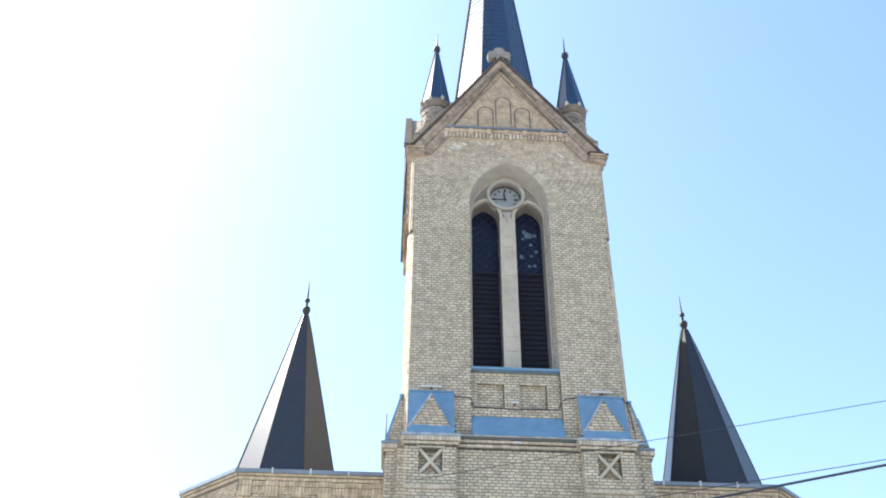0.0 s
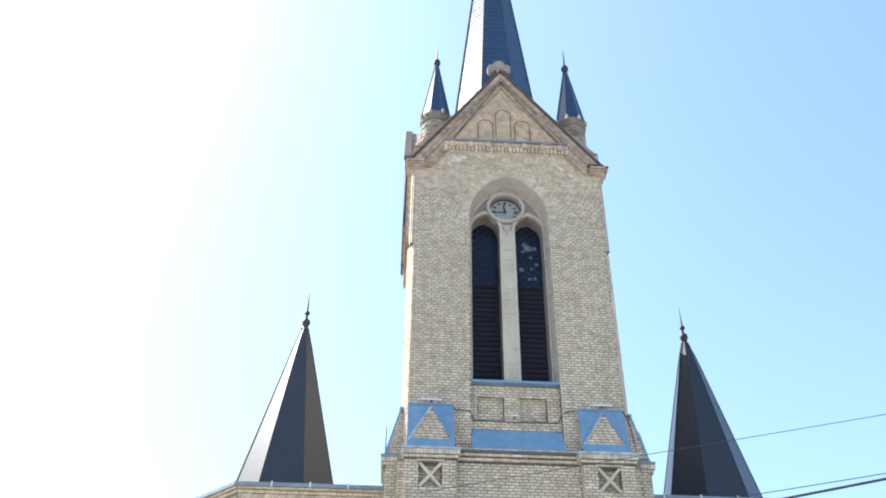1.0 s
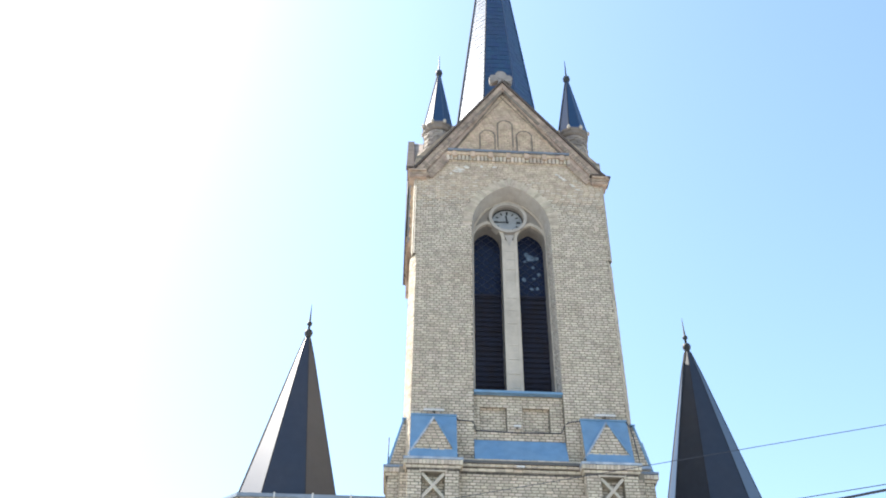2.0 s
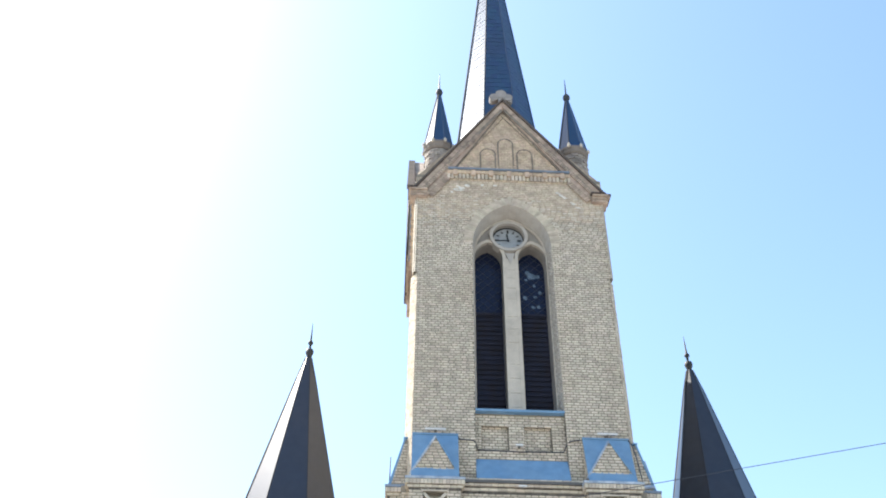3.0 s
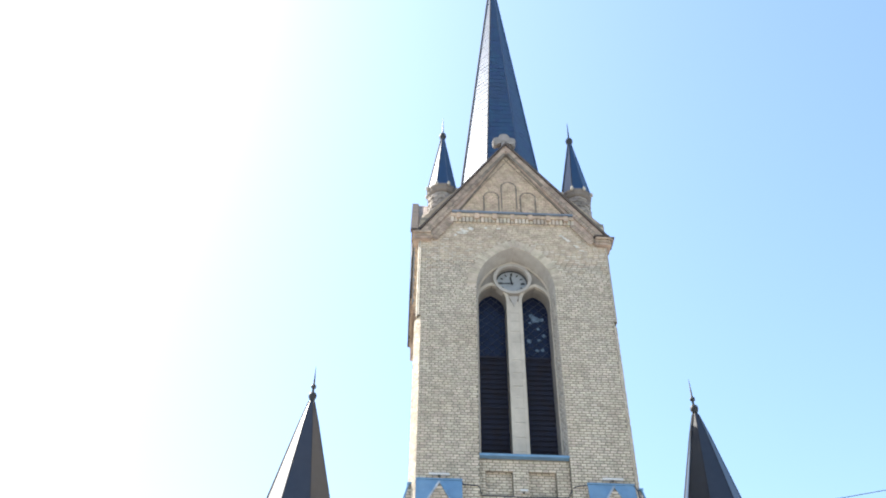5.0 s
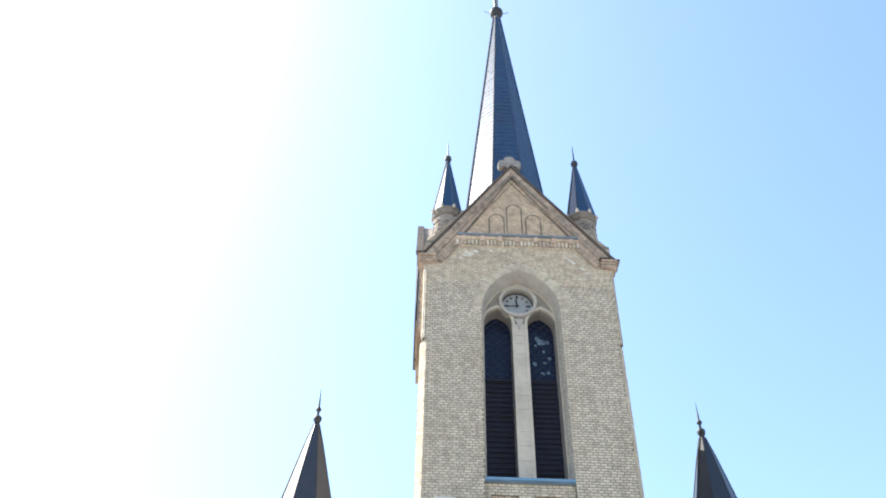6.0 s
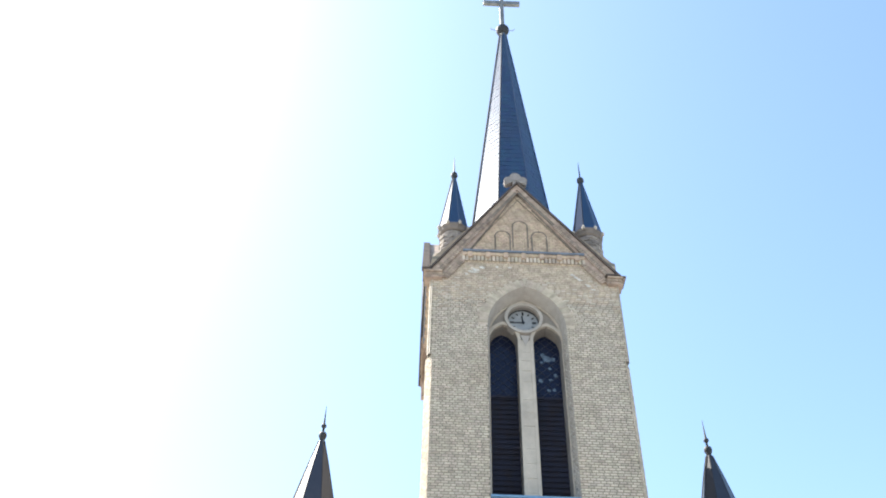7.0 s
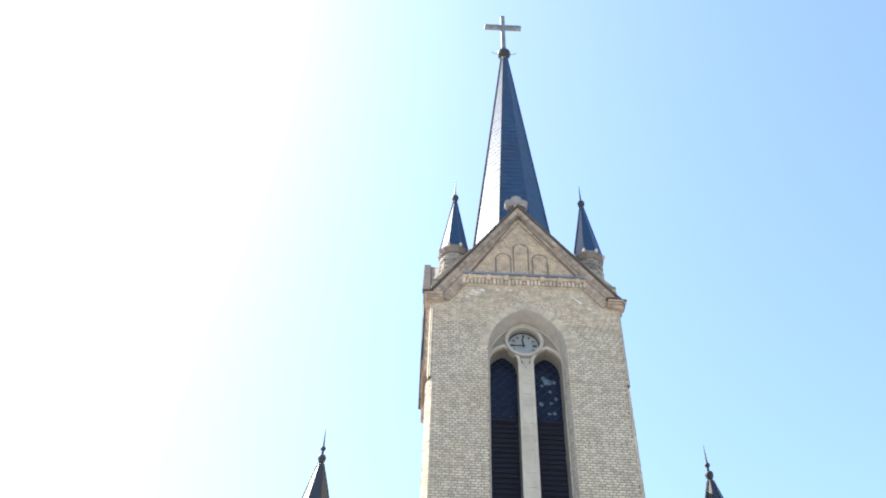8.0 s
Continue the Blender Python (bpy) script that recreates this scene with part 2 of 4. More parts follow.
def lay(solid, spans, z0, z1, d, m=None):
    """Bricks proud of a wall that lies at depth d."""
    for u0, u1, a, b in courses(spans, z0, z1):
        o = d + 0.010 + rng.uniform(-0.004, 0.005)
        j = rng.uniform(-0.003, 0.003)
        c = 0.006
        solid.add([(u0, -d + 0.02, a + j), (u1, -d + 0.02, a + j), (u1, -d + 0.02, b + j), (u0, -d + 0.02, b + j),
                   (u0 + c, -o, a + j + c), (u1 - c, -o, a + j + c), (u1 - c, -o, b + j - c), (u0 + c, -o, b + j - c)],
                  [(4, 5, 6, 7), (0, 1, 5, 4), (1, 2, 6, 5), (2, 3, 7, 6), (3, 0, 4, 7)], m)


def row(solid, a, b, z0, z1, d, m=None, size=0.13):
    """One course of bricks whose outer face stands at depth d."""
    count = max(1, round((b - a) / size))
    w = (b - a) / count
    for i in range(count):
        o = d + rng.uniform(-0.005, 0.005)
        j = rng.uniform(-0.003, 0.003)
        solid.box(a + i * w + 0.005, a + (i + 1) * w - 0.005, -o, -d + 0.05, z0 + j + 0.004, z1 + j - 0.004, m)


# ---- ground ----
ground = new("ground", mesh_of("ground", Solid().slab([(-900, -900), (900, -900), (900, 900), (-900, 900)], -0.3, 0.0), GROUND))
tagged(ground, "pale grey stone paving round the church", "ground", kind="structure")

# ---- church tower ----
CX, CY, H = 2.62, 2.57, 2.57
tower = thing("church_tower", (CX, CY, 0), "tall yellow brick church tower with gables, clock and dark spire", "church tower")
OPEN, SPRING, RISE = 1.035, 17.1, 1.40
ARCH = pointed(OPEN, SPRING, RISE)
SILL = 12.13
DEPTH = 0.5


def arch_half(z, half=OPEN, spring=SPRING, rise=RISE):
    c = (rise * rise - half * half) / (2 * half)
    r = half + c
    dz = z - spring
    if dz <= 0:
        return half
    if dz >= rise:
        return 0.0
    return max(0.0, math.sqrt(r * r - dz * dz) - c)


# walls of the shaft
for k in range(4):
    m = face(k)
    wall = Solid()
    e = H - 0.55 if k % 2 else H
    if k == 0:
        cut = H - 0.105  # the corners are chamfered below the set-off
        wall.prism([(-cut, 10.2), (-OPEN, 10.2), (-OPEN, SPRING), (-e, SPRING), (-e, 16.08), (-cut, 16.08)], H - 0.55, H, m)
        wall.prism([(OPEN, 10.2), (cut, 10.2), (cut, 16.08), (e, 16.08), (e, SPRING), (OPEN, SPRING)], H - 0.55, H, m)
        wall.prism([(e, SPRING), (e, 19.5), (-e, 19.5), (-e, SPRING)] + ARCH[::-1], H - 0.55, H, m)
    else:
        wall.prism([(-e, 10.2), (e, 10.2), (e, 19.5), (-e, 19.5)], H - 0.55, H, m)
    shaft = part("shaft_wall", wall, MORTAR, tower, "weathered yellow brick wall of the belfry")
    if k == 0:
        front_wall = shaft

# lower, wider stage of the tower
low = Solid().box(-H - 0.1, H + 0.1, -H - 0.1, H + 0.1, 0, 10.2)
lower_wall = part("lower_wall", low, MORTAR, tower, "yellow brick lower stage")

BUT = [(-2.50, -1.40), (1.34, 2.46)]
for k in range(4):
    m = face(k)
    for a, b in BUT:
        c = (a + b) / 2
        o = H + 0.36
        body = Solid()
        body.box(a, b, -o, -H + 0.3, 0, 9.36, m)
        body.box(a, c - 0.25, -o, -H + 0.3, 9.36, 10.0, m)
        body.box(c + 0.25, b, -o, -H + 0.3, 9.36, 10.0, m)
        body.box(c - 0.25, c + 0.25, -o, -H + 0.3, 9.97, 10.12, m)
        body.box(c - 0.25, c + 0.25, -o + 0.16, -H + 0.3, 9.36, 9.97, m)
        body.box(a, c - 0.25, -o, -H + 0.3, 10.0, 10.12, m)
        body.box(c + 0.25, b, -o, -H + 0.3, 10.0, 10.12, m)
        but = part("buttress", body, MORTAR, tower, "yellow brick corner buttress")
        if k in (0, 1, 3):
            cross = Solid()
            for s in (1, -1):
                cross.band([(c - 0.24 * s, 9.40), (c + 0.24 * s, 9.95)], -0.033, 0.033, o - 0.16, o - 0.02 + 0.004 * s, m)
            part("crossed_bar", cross, STONE, but, "crossed stone bars in a square recess")
            frame_bars = Solid().box(c - 0.30, c + 0.30, -o - 0.02, -o + 0.02, 9.975, 10.05, m)
            part("lintel", frame_bars, STONE, but)
        # moulded brick cornice in three steps under a sheet drip
        core = Solid().box(a - 0.03, b + 0.03, -o - 0.03, -H + 0.2, 10.04, 10.22, m)
        part("cornice_core", core, MORTAR, but)
        cb = Solid()
        for g, z0, z1, size in ((0.045, 10.045, 10.11, 0.13), (0.085, 10.115, 10.22, 0.078)):
            row(cb, a - g, b + g, z0, z1, o + g, m, size)
            for uu, turn in ((a - g, -90), (b + g, 90)):
                row(cb, -0.22, 0.16 + g, z0, z1, 0.0, m @ Matrix.Translation((uu, -H - 0.19, 0)) @ Matrix.Rotation(radians(turn), 4, "Z") @ Matrix.Diagonal((1 if turn > 0 else -1, 1, 1, 1)), size)
        part("cornice_bricks", cb, BRICK, but, kind="stuff")
        # dark rows: soot, and shade under the cornice steps put into colour
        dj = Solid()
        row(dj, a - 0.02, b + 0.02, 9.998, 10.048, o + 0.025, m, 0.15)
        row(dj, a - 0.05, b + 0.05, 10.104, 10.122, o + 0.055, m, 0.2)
        part("sooty_joint", dj, SOOT_SHADE, but, kind="stuff")
        part("drip_sheet", Solid().box(a - 0.095, b + 0.095, -o - 0.095, -H + 0.2, 10.225, 10.28, m), EDGING if k == 0 else GUTTER, but)
        if k == 3 and a < 0:
            continue
        # brick wedge with a steep blue sheet on it and a little brick gable in front
        wa, wb_ = a + 0.05, b - 0.05
        wedge = Solid().add([(wa, -o + 0.01, 10.28), (wb_, -o + 0.01, 10.28), (wb_, -H - 0.05, 11.42), (wa, -H - 0.05, 11.42),
                             (wa, -H + 0.1, 10.28), (wb_, -H + 0.1, 10.28), (wb_, -H + 0.1, 11.42), (wa, -H + 0.1, 11.42)],
                            [(0, 1, 2, 3), (0, 3, 7, 4), (1, 5, 6, 2), (3, 2, 6, 7), (4, 7, 6, 5)], m)
        part("roof_cheek", wedge, MORTAR, but)
        ck = Solid()
        for uu, turn in ((wa, -90), (wb_, 90)):
            side_m = m @ Matrix.Translation((uu, -H, 0)) @ Matrix.Rotation(radians(turn), 4, "Z")
            reach = lambda z: 0.05 + 0.30 * (11.42 - z) / 1.14
            lay(ck, (lambda z: [(-reach(z), 0.02)]) if turn > 0 else (lambda z: [(-0.02, reach(z))]), 10.29, 11.36, 0.0, side_m)
        part("cheek_bricks", ck, BRICK, but, kind="stuff")
        g1 = 0.035
        sheet = Solid().add([(a + g1, -o - 0.05, 10.283), (b - g1, -o - 0.05, 10.283), (b - g1, -o - 0.02, 10.36), (a + g1, -o - 0.02, 10.36),
                             (b - g1, -H - 0.07, 11.45), (a + g1, -H - 0.07, 11.45), (b - g1, -H - 0.03, 11.45), (a + g1, -H - 0.03, 11.45),
                             (b - g1, -o + 0.02, 10.283), (a + g1, -o + 0.02, 10.283)],
                            [(0, 1, 2, 3), (3, 2, 4, 5), (5, 4, 6, 7), (7, 6, 8, 9), (0, 9, 8, 1), (0, 3, 9), (3, 5, 7, 9), (1, 8, 2), (2, 8, 6, 4)], m)
        sheet.box(a + 0.03, b - 0.03, -H - 0.09, -H + 0.02, 11.45, 11.485, m)
        part("sheet_roof", sheet, BLUE, but, "steep blue painted sheet roof")
        if k == 3:
            continue
        gab = Solid()
        gab.prism([(a + 0.03, 10.40), (b - 0.05, 10.40), (c, 11.26)], H, o - 0.03, m)
        part("gablet", gab, MORTAR, but, "small brick gable")
        gb = Solid()
        lay(gb, lambda z: [(a + 0.04 + (z - 10.40) / 0.86 * (c - a - 0.04), b - 0.06 - (z - 10.40) / 0.86 * (b - 0.06 - c))], 10.41, 11.20, o - 0.03, m)
        part("gablet_bricks", gb, BRICK, but, kind="stuff")
        edge = Solid()
        # left leg is paler than the right: sunlight put into its colour
        edge.band([(a + 0.01, 10.385), (c, 11.28)], -0.020, 0.020, H, o - 0.005, m)
        part("sheet_edging", edge, EDGING, but)
        part("sheet_edging", Solid().band([(c, 11.28), (b - 0.03, 10.385)], -0.014, 0.014, H, o - 0.010, m), BLUE, but)

# ledge between the buttresses
for k in (0, 1, 3):
    m = face(k)
    w = 1.36
    q = H + 0.1
    part("string_course", Solid().box(-w, w, -q - 0.02, -H, 10.10, 10.40, m), MORTAR, tower)
    sc = Solid()
    row(sc, -w, w, 10.115, 10.185, q + 0.035, m, 0.19)
    row(sc, -w, w, 10.205, 10.268, q + 0.09, m)
    row(sc, -OPEN - 0.3, OPEN + 0.3, 10.335, 10.40, q + 0.06, m, 0.17)
    part("string_course_bricks", sc, BRICK, tower, kind="stuff")
    # dark rows: soot, and the overhang's shade painted below the string course
    dark_rows = Solid()
    row(dark_rows, -w, w, 10.183, 10.208, q + 0.055, m, 0.2)
    row(dark_rows, -w, w, 10.05, 10.112, q + 0.02, m, 0.17)
    part("sooty_joint", dark_rows, SOOT_SHADE, tower, "dark row painting soot and overhang shade under the string course", kind="stuff")
    part("drip_sheet", Solid().box(-w, w, -q - 0.13, -H, 10.27, 10.33, m), DRIP, tower, "grey-brown sheet drip edge")
    slope = Solid()
    slope.add([(-OPEN, -q - 0.05, 10.40), (OPEN, -q - 0.05, 10.40), (OPEN, -H + 0.10, 10.97), (-OPEN, -H + 0.10, 10.97),
               (-OPEN, -H + 0.2, 10.335), (OPEN, -H + 0.2, 10.335), (OPEN, -H + 0.2, 10.97), (-OPEN, -H + 0.2, 10.97)],
              [(0, 1, 2, 3), (0, 3, 7, 4), (1, 5, 6, 2), (3, 2, 6, 7), (0, 4, 5, 1)], m)
    part("sheet_apron", slope, BLUE, tower, "sloping blue painted sheet")

# sunk panels under the bell window
pan = Solid().prism([(-OPEN, 10.3), (OPEN, 10.3), (OPEN, SILL), (-OPEN, SILL)], H - 0.55, H - 0.22)
part("panel_wall", pan, MORTAR, tower)
frame_b = Solid()
for u0, u1, z0, z1 in ((-OPEN, OPEN, 10.9, 11.22), (-OPEN, OPEN, 11.84, 12.12), (-OPEN, -0.89, 11.22, 11.84), (-0.27, 0.09, 11.22, 11.84), (0.72, OPEN, 11.22, 11.84)):
    frame_b.box(u0, u1, -H + 0.12, -H + 0.3, z0, z1)
part("panel_frame", frame_b, MORTAR, tower)
pb = Solid()
lay(pb, lambda z: [(-OPEN, OPEN)] if z < 11.22 or z > 11.84 else [(-OPEN, -0.89), (-0.27, 0.09), (0.72, OPEN)], 10.91, 12.10, H - 0.12)
lay(pb, lambda z: [(-0.88, -0.28), (0.10, 0.71)], 11.22, 11.84, H - 0.22)
part("panel_bricks", pb, BRICK, tower, kind="stuff")
part("window_ledge", Solid().add([(-OPEN + 0.005, -H - 0.025, 12.125), (OPEN - 0.005, -H - 0.025, 12.125), (OPEN - 0.005, -H - 0.025, 12.18), (-OPEN + 0.005, -H - 0.025, 12.18),
                                  (-OPEN, -H + 0.6, 12.1), (OPEN, -H + 0.6, 12.1), (OPEN, -H + 0.6, 12.42), (-OPEN, -H + 0.6, 12.42)],
                                 [(0, 1, 2, 3), (3, 2, 6, 7), (0, 4, 5, 1), (0, 3, 7, 4), (1, 5, 6, 2), (4, 7, 6, 5)]), BLUE, tower, "blue painted sheet window ledge")

# splayed reveal of the bell window
INNER = pointed(0.98, SPRING, 1.27)
rev = Solid()
outer_line = [(OPEN, SILL)] + ARCH + [(-OPEN, SILL)]
inner_line = [(0.98, SILL)] + INNER + [(-0.98, SILL)]
n = len(outer_line)
rev.add([(u, -H - 0.004, z) for u, z in outer_line] + [(u, -H + DEPTH, z) for u, z in inner_line], [(i, i + 1, i + 1 + n, i + n) for i in range(n - 1)])
part("window_reveal", rev, REVEAL, tower, "splayed plastered window reveal")

jb = Solid()
slant = math.degrees(math.atan2(OPEN - 0.98, DEPTH))
for s in (-1, 1):
    jm = Matrix.Translation((s * (OPEN + 0.98) / 2, -H + DEPTH / 2, 0)) @ Matrix.Rotation(radians(-s * (90 - slant)), 4, "Z")
    lay(jb, lambda z: [(-0.25, 0.25)], 12.12, 17.10, 0.002, jm)
part("jamb_bricks", jb, REVEAL_BRICK, tower, kind="stuff")

# belfry window with two lights, tracery and clock
win = part("tracery_panel", Solid(), PLASTER, tower, "grey plastered tracery over two pointed lights")
LIGHT, LSPRING, LRISE, LC = 0.375, 17.0, 0.52, 0.58
CZ = 17.74
tr = Solid()
us = sorted(set([-1.0 + 2.0 * i / 56 for i in range(57)] + [s * (LC + e) for s in (-1, 1) for e in (-LIGHT, LIGHT)] + [-0.45, 0.41]))


def light_top(u):
    du = abs(abs(u) - LC)
    if du >= LIGHT:
        return 12.1
    c = (LRISE ** 2 - LIGHT ** 2) / (2 * LIGHT)
    return LSPRING + math.sqrt(max(0, (LIGHT + c) ** 2 - (du + c) ** 2))


for a, b in zip(us, us[1:]):
    mid = (a + b) / 2
    la, lb = (light_top(a), light_top(b)) if light_top(mid) > 13 else (12.1, 12.1)
    if light_top(mid) > 13:
        la, lb = max(la, LSPRING), max(lb, LSPRING)
    ha, hb = (math.sqrt(max(0, 0.43 ** 2 - (q + 0.02) ** 2)) for q in (a, b))
    if ha + hb > 0:  # round hole for the clock
        tr.prism([(a, la), (b, lb), (b, CZ - hb), (a, CZ - ha)], H - DEPTH - 0.45, H - DEPTH)
        tr.prism([(a, CZ + ha), (b, CZ + hb), (b, 18.6), (a, 18.6)], H - DEPTH - 0.45, H - DEPTH)
    else:
        tr.prism([(a, la), (b, lb), (b, 18.6), (a, 18.6)], H - DEPTH - 0.45, H - DEPTH)
win.data = mesh_of("tracery_panel", tr, PLASTER)
mould = Solid()
for s in (-1, 1):
    line = pointed(LIGHT, LSPRING, LRISE, s * LC)
    mould.band([(s * LC + LIGHT, 12.2)] + line + [(s * LC - LIGHT, 12.2)], -0.085, 0.0, H - DEPTH - 0.05, H - DEPTH + 0.05)
part("light_moulding", mould, STONE, win, "pale stone moulding round the lights")
z = 12.2
while z < 17.0:
    hgt = min(rng.uniform(0.26, 0.40), 17.0 - z)
    if 17.0 - z - hgt < 0.12:
        hgt = 17.0 - z
    g = rng.uniform(-0.006, 0.006)
    part("mullion_block", Solid().prism([(-0.195, z + 0.006), (0.195, z + 0.006), (0.195, z + hgt), (-0.195, z + hgt)], H - DEPTH - 0.45, H - DEPTH + 0.035 + g), STONE, win)
    z += hgt
part("spandrel", Solid().prism([(0.0, 16.80), (0.13, 17.16), (-0.13, 17.16)], H - DEPTH - 0.02, H - DEPTH + 0.046), REVEAL, win)
hood = Solid().band(pointed(0.95, SPRING, 1.22), -0.07, 0.0, H - DEPTH, H - DEPTH + 0.04)
part("hood_moulding", hood, STONE, win)

clock = part("clock", Solid().prism(arc(-0.02, CZ, 0.46, 0, 348.75, 31), H - DEPTH - 0.20, H - DEPTH - 0.13), WHITE, tower, "round white clock dial in a stone ring")
part("clock_ring", Solid().band(arc(-0.02, CZ, 0.435, 0, 350, 35), -0.085, 0.0, H - DEPTH - 0.14, H - DEPTH + 0.10, closed=True), REVEAL, clock, "pale stone ring")
part("clock_rim", Solid().band(arc(-0.02, CZ, 0.41, 0, 350, 35), -0.03, 0.0, H - DEPTH - 0.14, H - DEPTH - 0.10, closed=True), IRON, clock)
DF = H - DEPTH - 0.124
for i in range(12):
    a = radians(90 - 30 * i)
    r0, r1 = (0.25, 0.36) if i % 3 == 0 else (0.27, 0.35)
    p0 = (-0.02 + r0 * math.cos(a), CZ + r0 * math.sin(a))
    p1 = (-0.02 + r1 * math.cos(a), CZ + r1 * math.sin(a))
    w = 0.026 if i % 3 == 0 else 0.016
    part("hour_mark", Solid().band([p0, p1], -w, w, DF - 0.004, DF + 0.004), BLACK, clock)
for name, ang, length, w in (("minute_hand", 183, 0.30, 0.014), ("hour_hand", 98, 0.22, 0.022)):
    a = radians(ang)
    part(name, Solid().band([(-0.02 - 0.05 * math.cos(a), CZ - 0.05 * math.sin(a)), (-0.02 + length * math.cos(a), CZ + length * math.sin(a))], -w, w, DF + 0.006, DF + 0.014), BLACK, clock)

LATTICE = 15.50
for s in (-1, 1):
    c = s * LC
    g = H - DEPTH - 0.43
    # near-black backing board; its colour stands for the unlit bell chamber
    light = part("window_light", Solid().box(c - 0.42, c + 0.42, -g + 0.30, -g + 0.34, 12.1, 17.75), CHAMBER_SHADE, win, "dark board painted as the bell chamber's shade behind louvres")
    z = 12.36
    while z < LATTICE - 0.08:
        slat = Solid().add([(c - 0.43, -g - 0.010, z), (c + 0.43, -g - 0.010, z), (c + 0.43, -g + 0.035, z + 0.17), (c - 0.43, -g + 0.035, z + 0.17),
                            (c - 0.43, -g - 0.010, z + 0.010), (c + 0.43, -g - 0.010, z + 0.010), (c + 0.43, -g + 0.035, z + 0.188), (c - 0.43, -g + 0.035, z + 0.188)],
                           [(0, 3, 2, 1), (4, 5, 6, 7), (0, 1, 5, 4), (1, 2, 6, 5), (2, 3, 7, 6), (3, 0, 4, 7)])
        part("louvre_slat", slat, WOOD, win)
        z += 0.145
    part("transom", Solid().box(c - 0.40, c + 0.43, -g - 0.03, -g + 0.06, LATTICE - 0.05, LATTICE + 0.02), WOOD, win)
    # leaded diamond panes, each at its own slight tilt
    step_u, step_z = 0.165, 0.25
    lead = Solid()
    rows = int((17.70 - LATTICE) / step_z) + 1
    for r in range(2 * rows):
        for q in range(-3, 4):
            pu = c + (q + 0.5 * (r % 2)) * step_u * 1.6
            pz = LATTICE + r * step_z / 2 * 1.0 + 0.05
            if abs(pu - c) > 0.45 or pz > 17.65:
                continue
            tilt, lean = rng.uniform(-0.035, 0.035), rng.uniform(-0.03, 0.03)
            hu, hz = step_u * 0.8 - 0.006, step_z / 2 - 0.006
            pane = Solid().add([(pu - hu, -g - tilt * hu, pz), (pu, -g - lean * hz, pz - hz), (pu + hu, -g + tilt * hu, pz), (pu, -g + lean * hz, pz + hz),
                                (pu - hu, -g + 0.01, pz), (pu, -g + 0.01, pz - hz), (pu + hu, -g + 0.01, pz), (pu, -g + 0.01, pz + hz)],
                               [(0, 1, 2, 3), (7, 6, 5, 4), (0, 4, 5, 1), (1, 5, 6, 2), (2, 6, 7, 3), (3, 7, 4, 0)])
            pane = part("pane", pane, GLASS, win)
            lead.band([(pu - hu - 0.006, pz), (pu, pz + hz + 0.006)], -0.005, 0.005, g - 0.012, g + 0.012)
            lead.band([(pu, pz + hz + 0.006), (pu + hu + 0.006, pz)], -0.005, 0.005, g - 0.012, g + 0.012)
    part("leading", lead, LEAD, win)
    if s > 0:  # pale patches that paint reflections onto the panes
        for du, pz, size in ((-0.08, 16.80, 0.085), (0.03, 16.68, 0.12), (0.20, 16.68, 0.07), (-0.12, 16.56, 0.05), (0.09, 16.36, 0.06), (0.23, 16.14, 0.06),
                             (-0.17, 15.96, 0.07), (0.09, 16.0, 0.05), (0.03, 15.66, 0.055), (0.17, 15.68, 0.065)):
            ring = [2 * math.pi * i / 9 for i in range(9)]
            shard = [(c + du + size * rng.uniform(0.5, 1.15) * math.cos(t), pz + 0.08 + size * rng.uniform(0.5, 1.2) * math.sin(t)) for t in ring]
            part("reflection_patch", Solid().prism(shard, g + 0.004, g + 0.010), PALE, win)

# ring of long bricks round the arch
VN = 23
for s in (1, -1):
    cc = (RISE ** 2 - OPEN ** 2) / (2 * OPEN)
    rr = OPEN + cc
    top = math.atan2(RISE, cc)
    for i in range(VN):
        a0, a1 = top * (i + 0.03) / VN, top * (i + 0.97) / VN
        o = H + 0.012 + rng.uniform(-0.003, 0.006)
        length = 0.25 + 0.04 * (i % 2) + rng.uniform(-0.02, 0.02)
        quad = []
        for r, a in ((rr, a0), (rr + length, a0), (rr + length, a1), (rr, a1)):
            quad.append((s * (-cc + r * math.cos(a)), SPRING + r * math.sin(a)))
        if s < 0:
            quad = quad[::-1]
        part("arch_brick", Solid().prism(quad, H - 0.02, o), VOUSSOIR, front_wall)

part("arch_brick", Solid().prism([(0.0, 18.505), (0.070, 18.765), (0.0, 18.79), (-0.070, 18.765)], H - 0.02, H + 0.016), VOUSSOIR, front_wall)

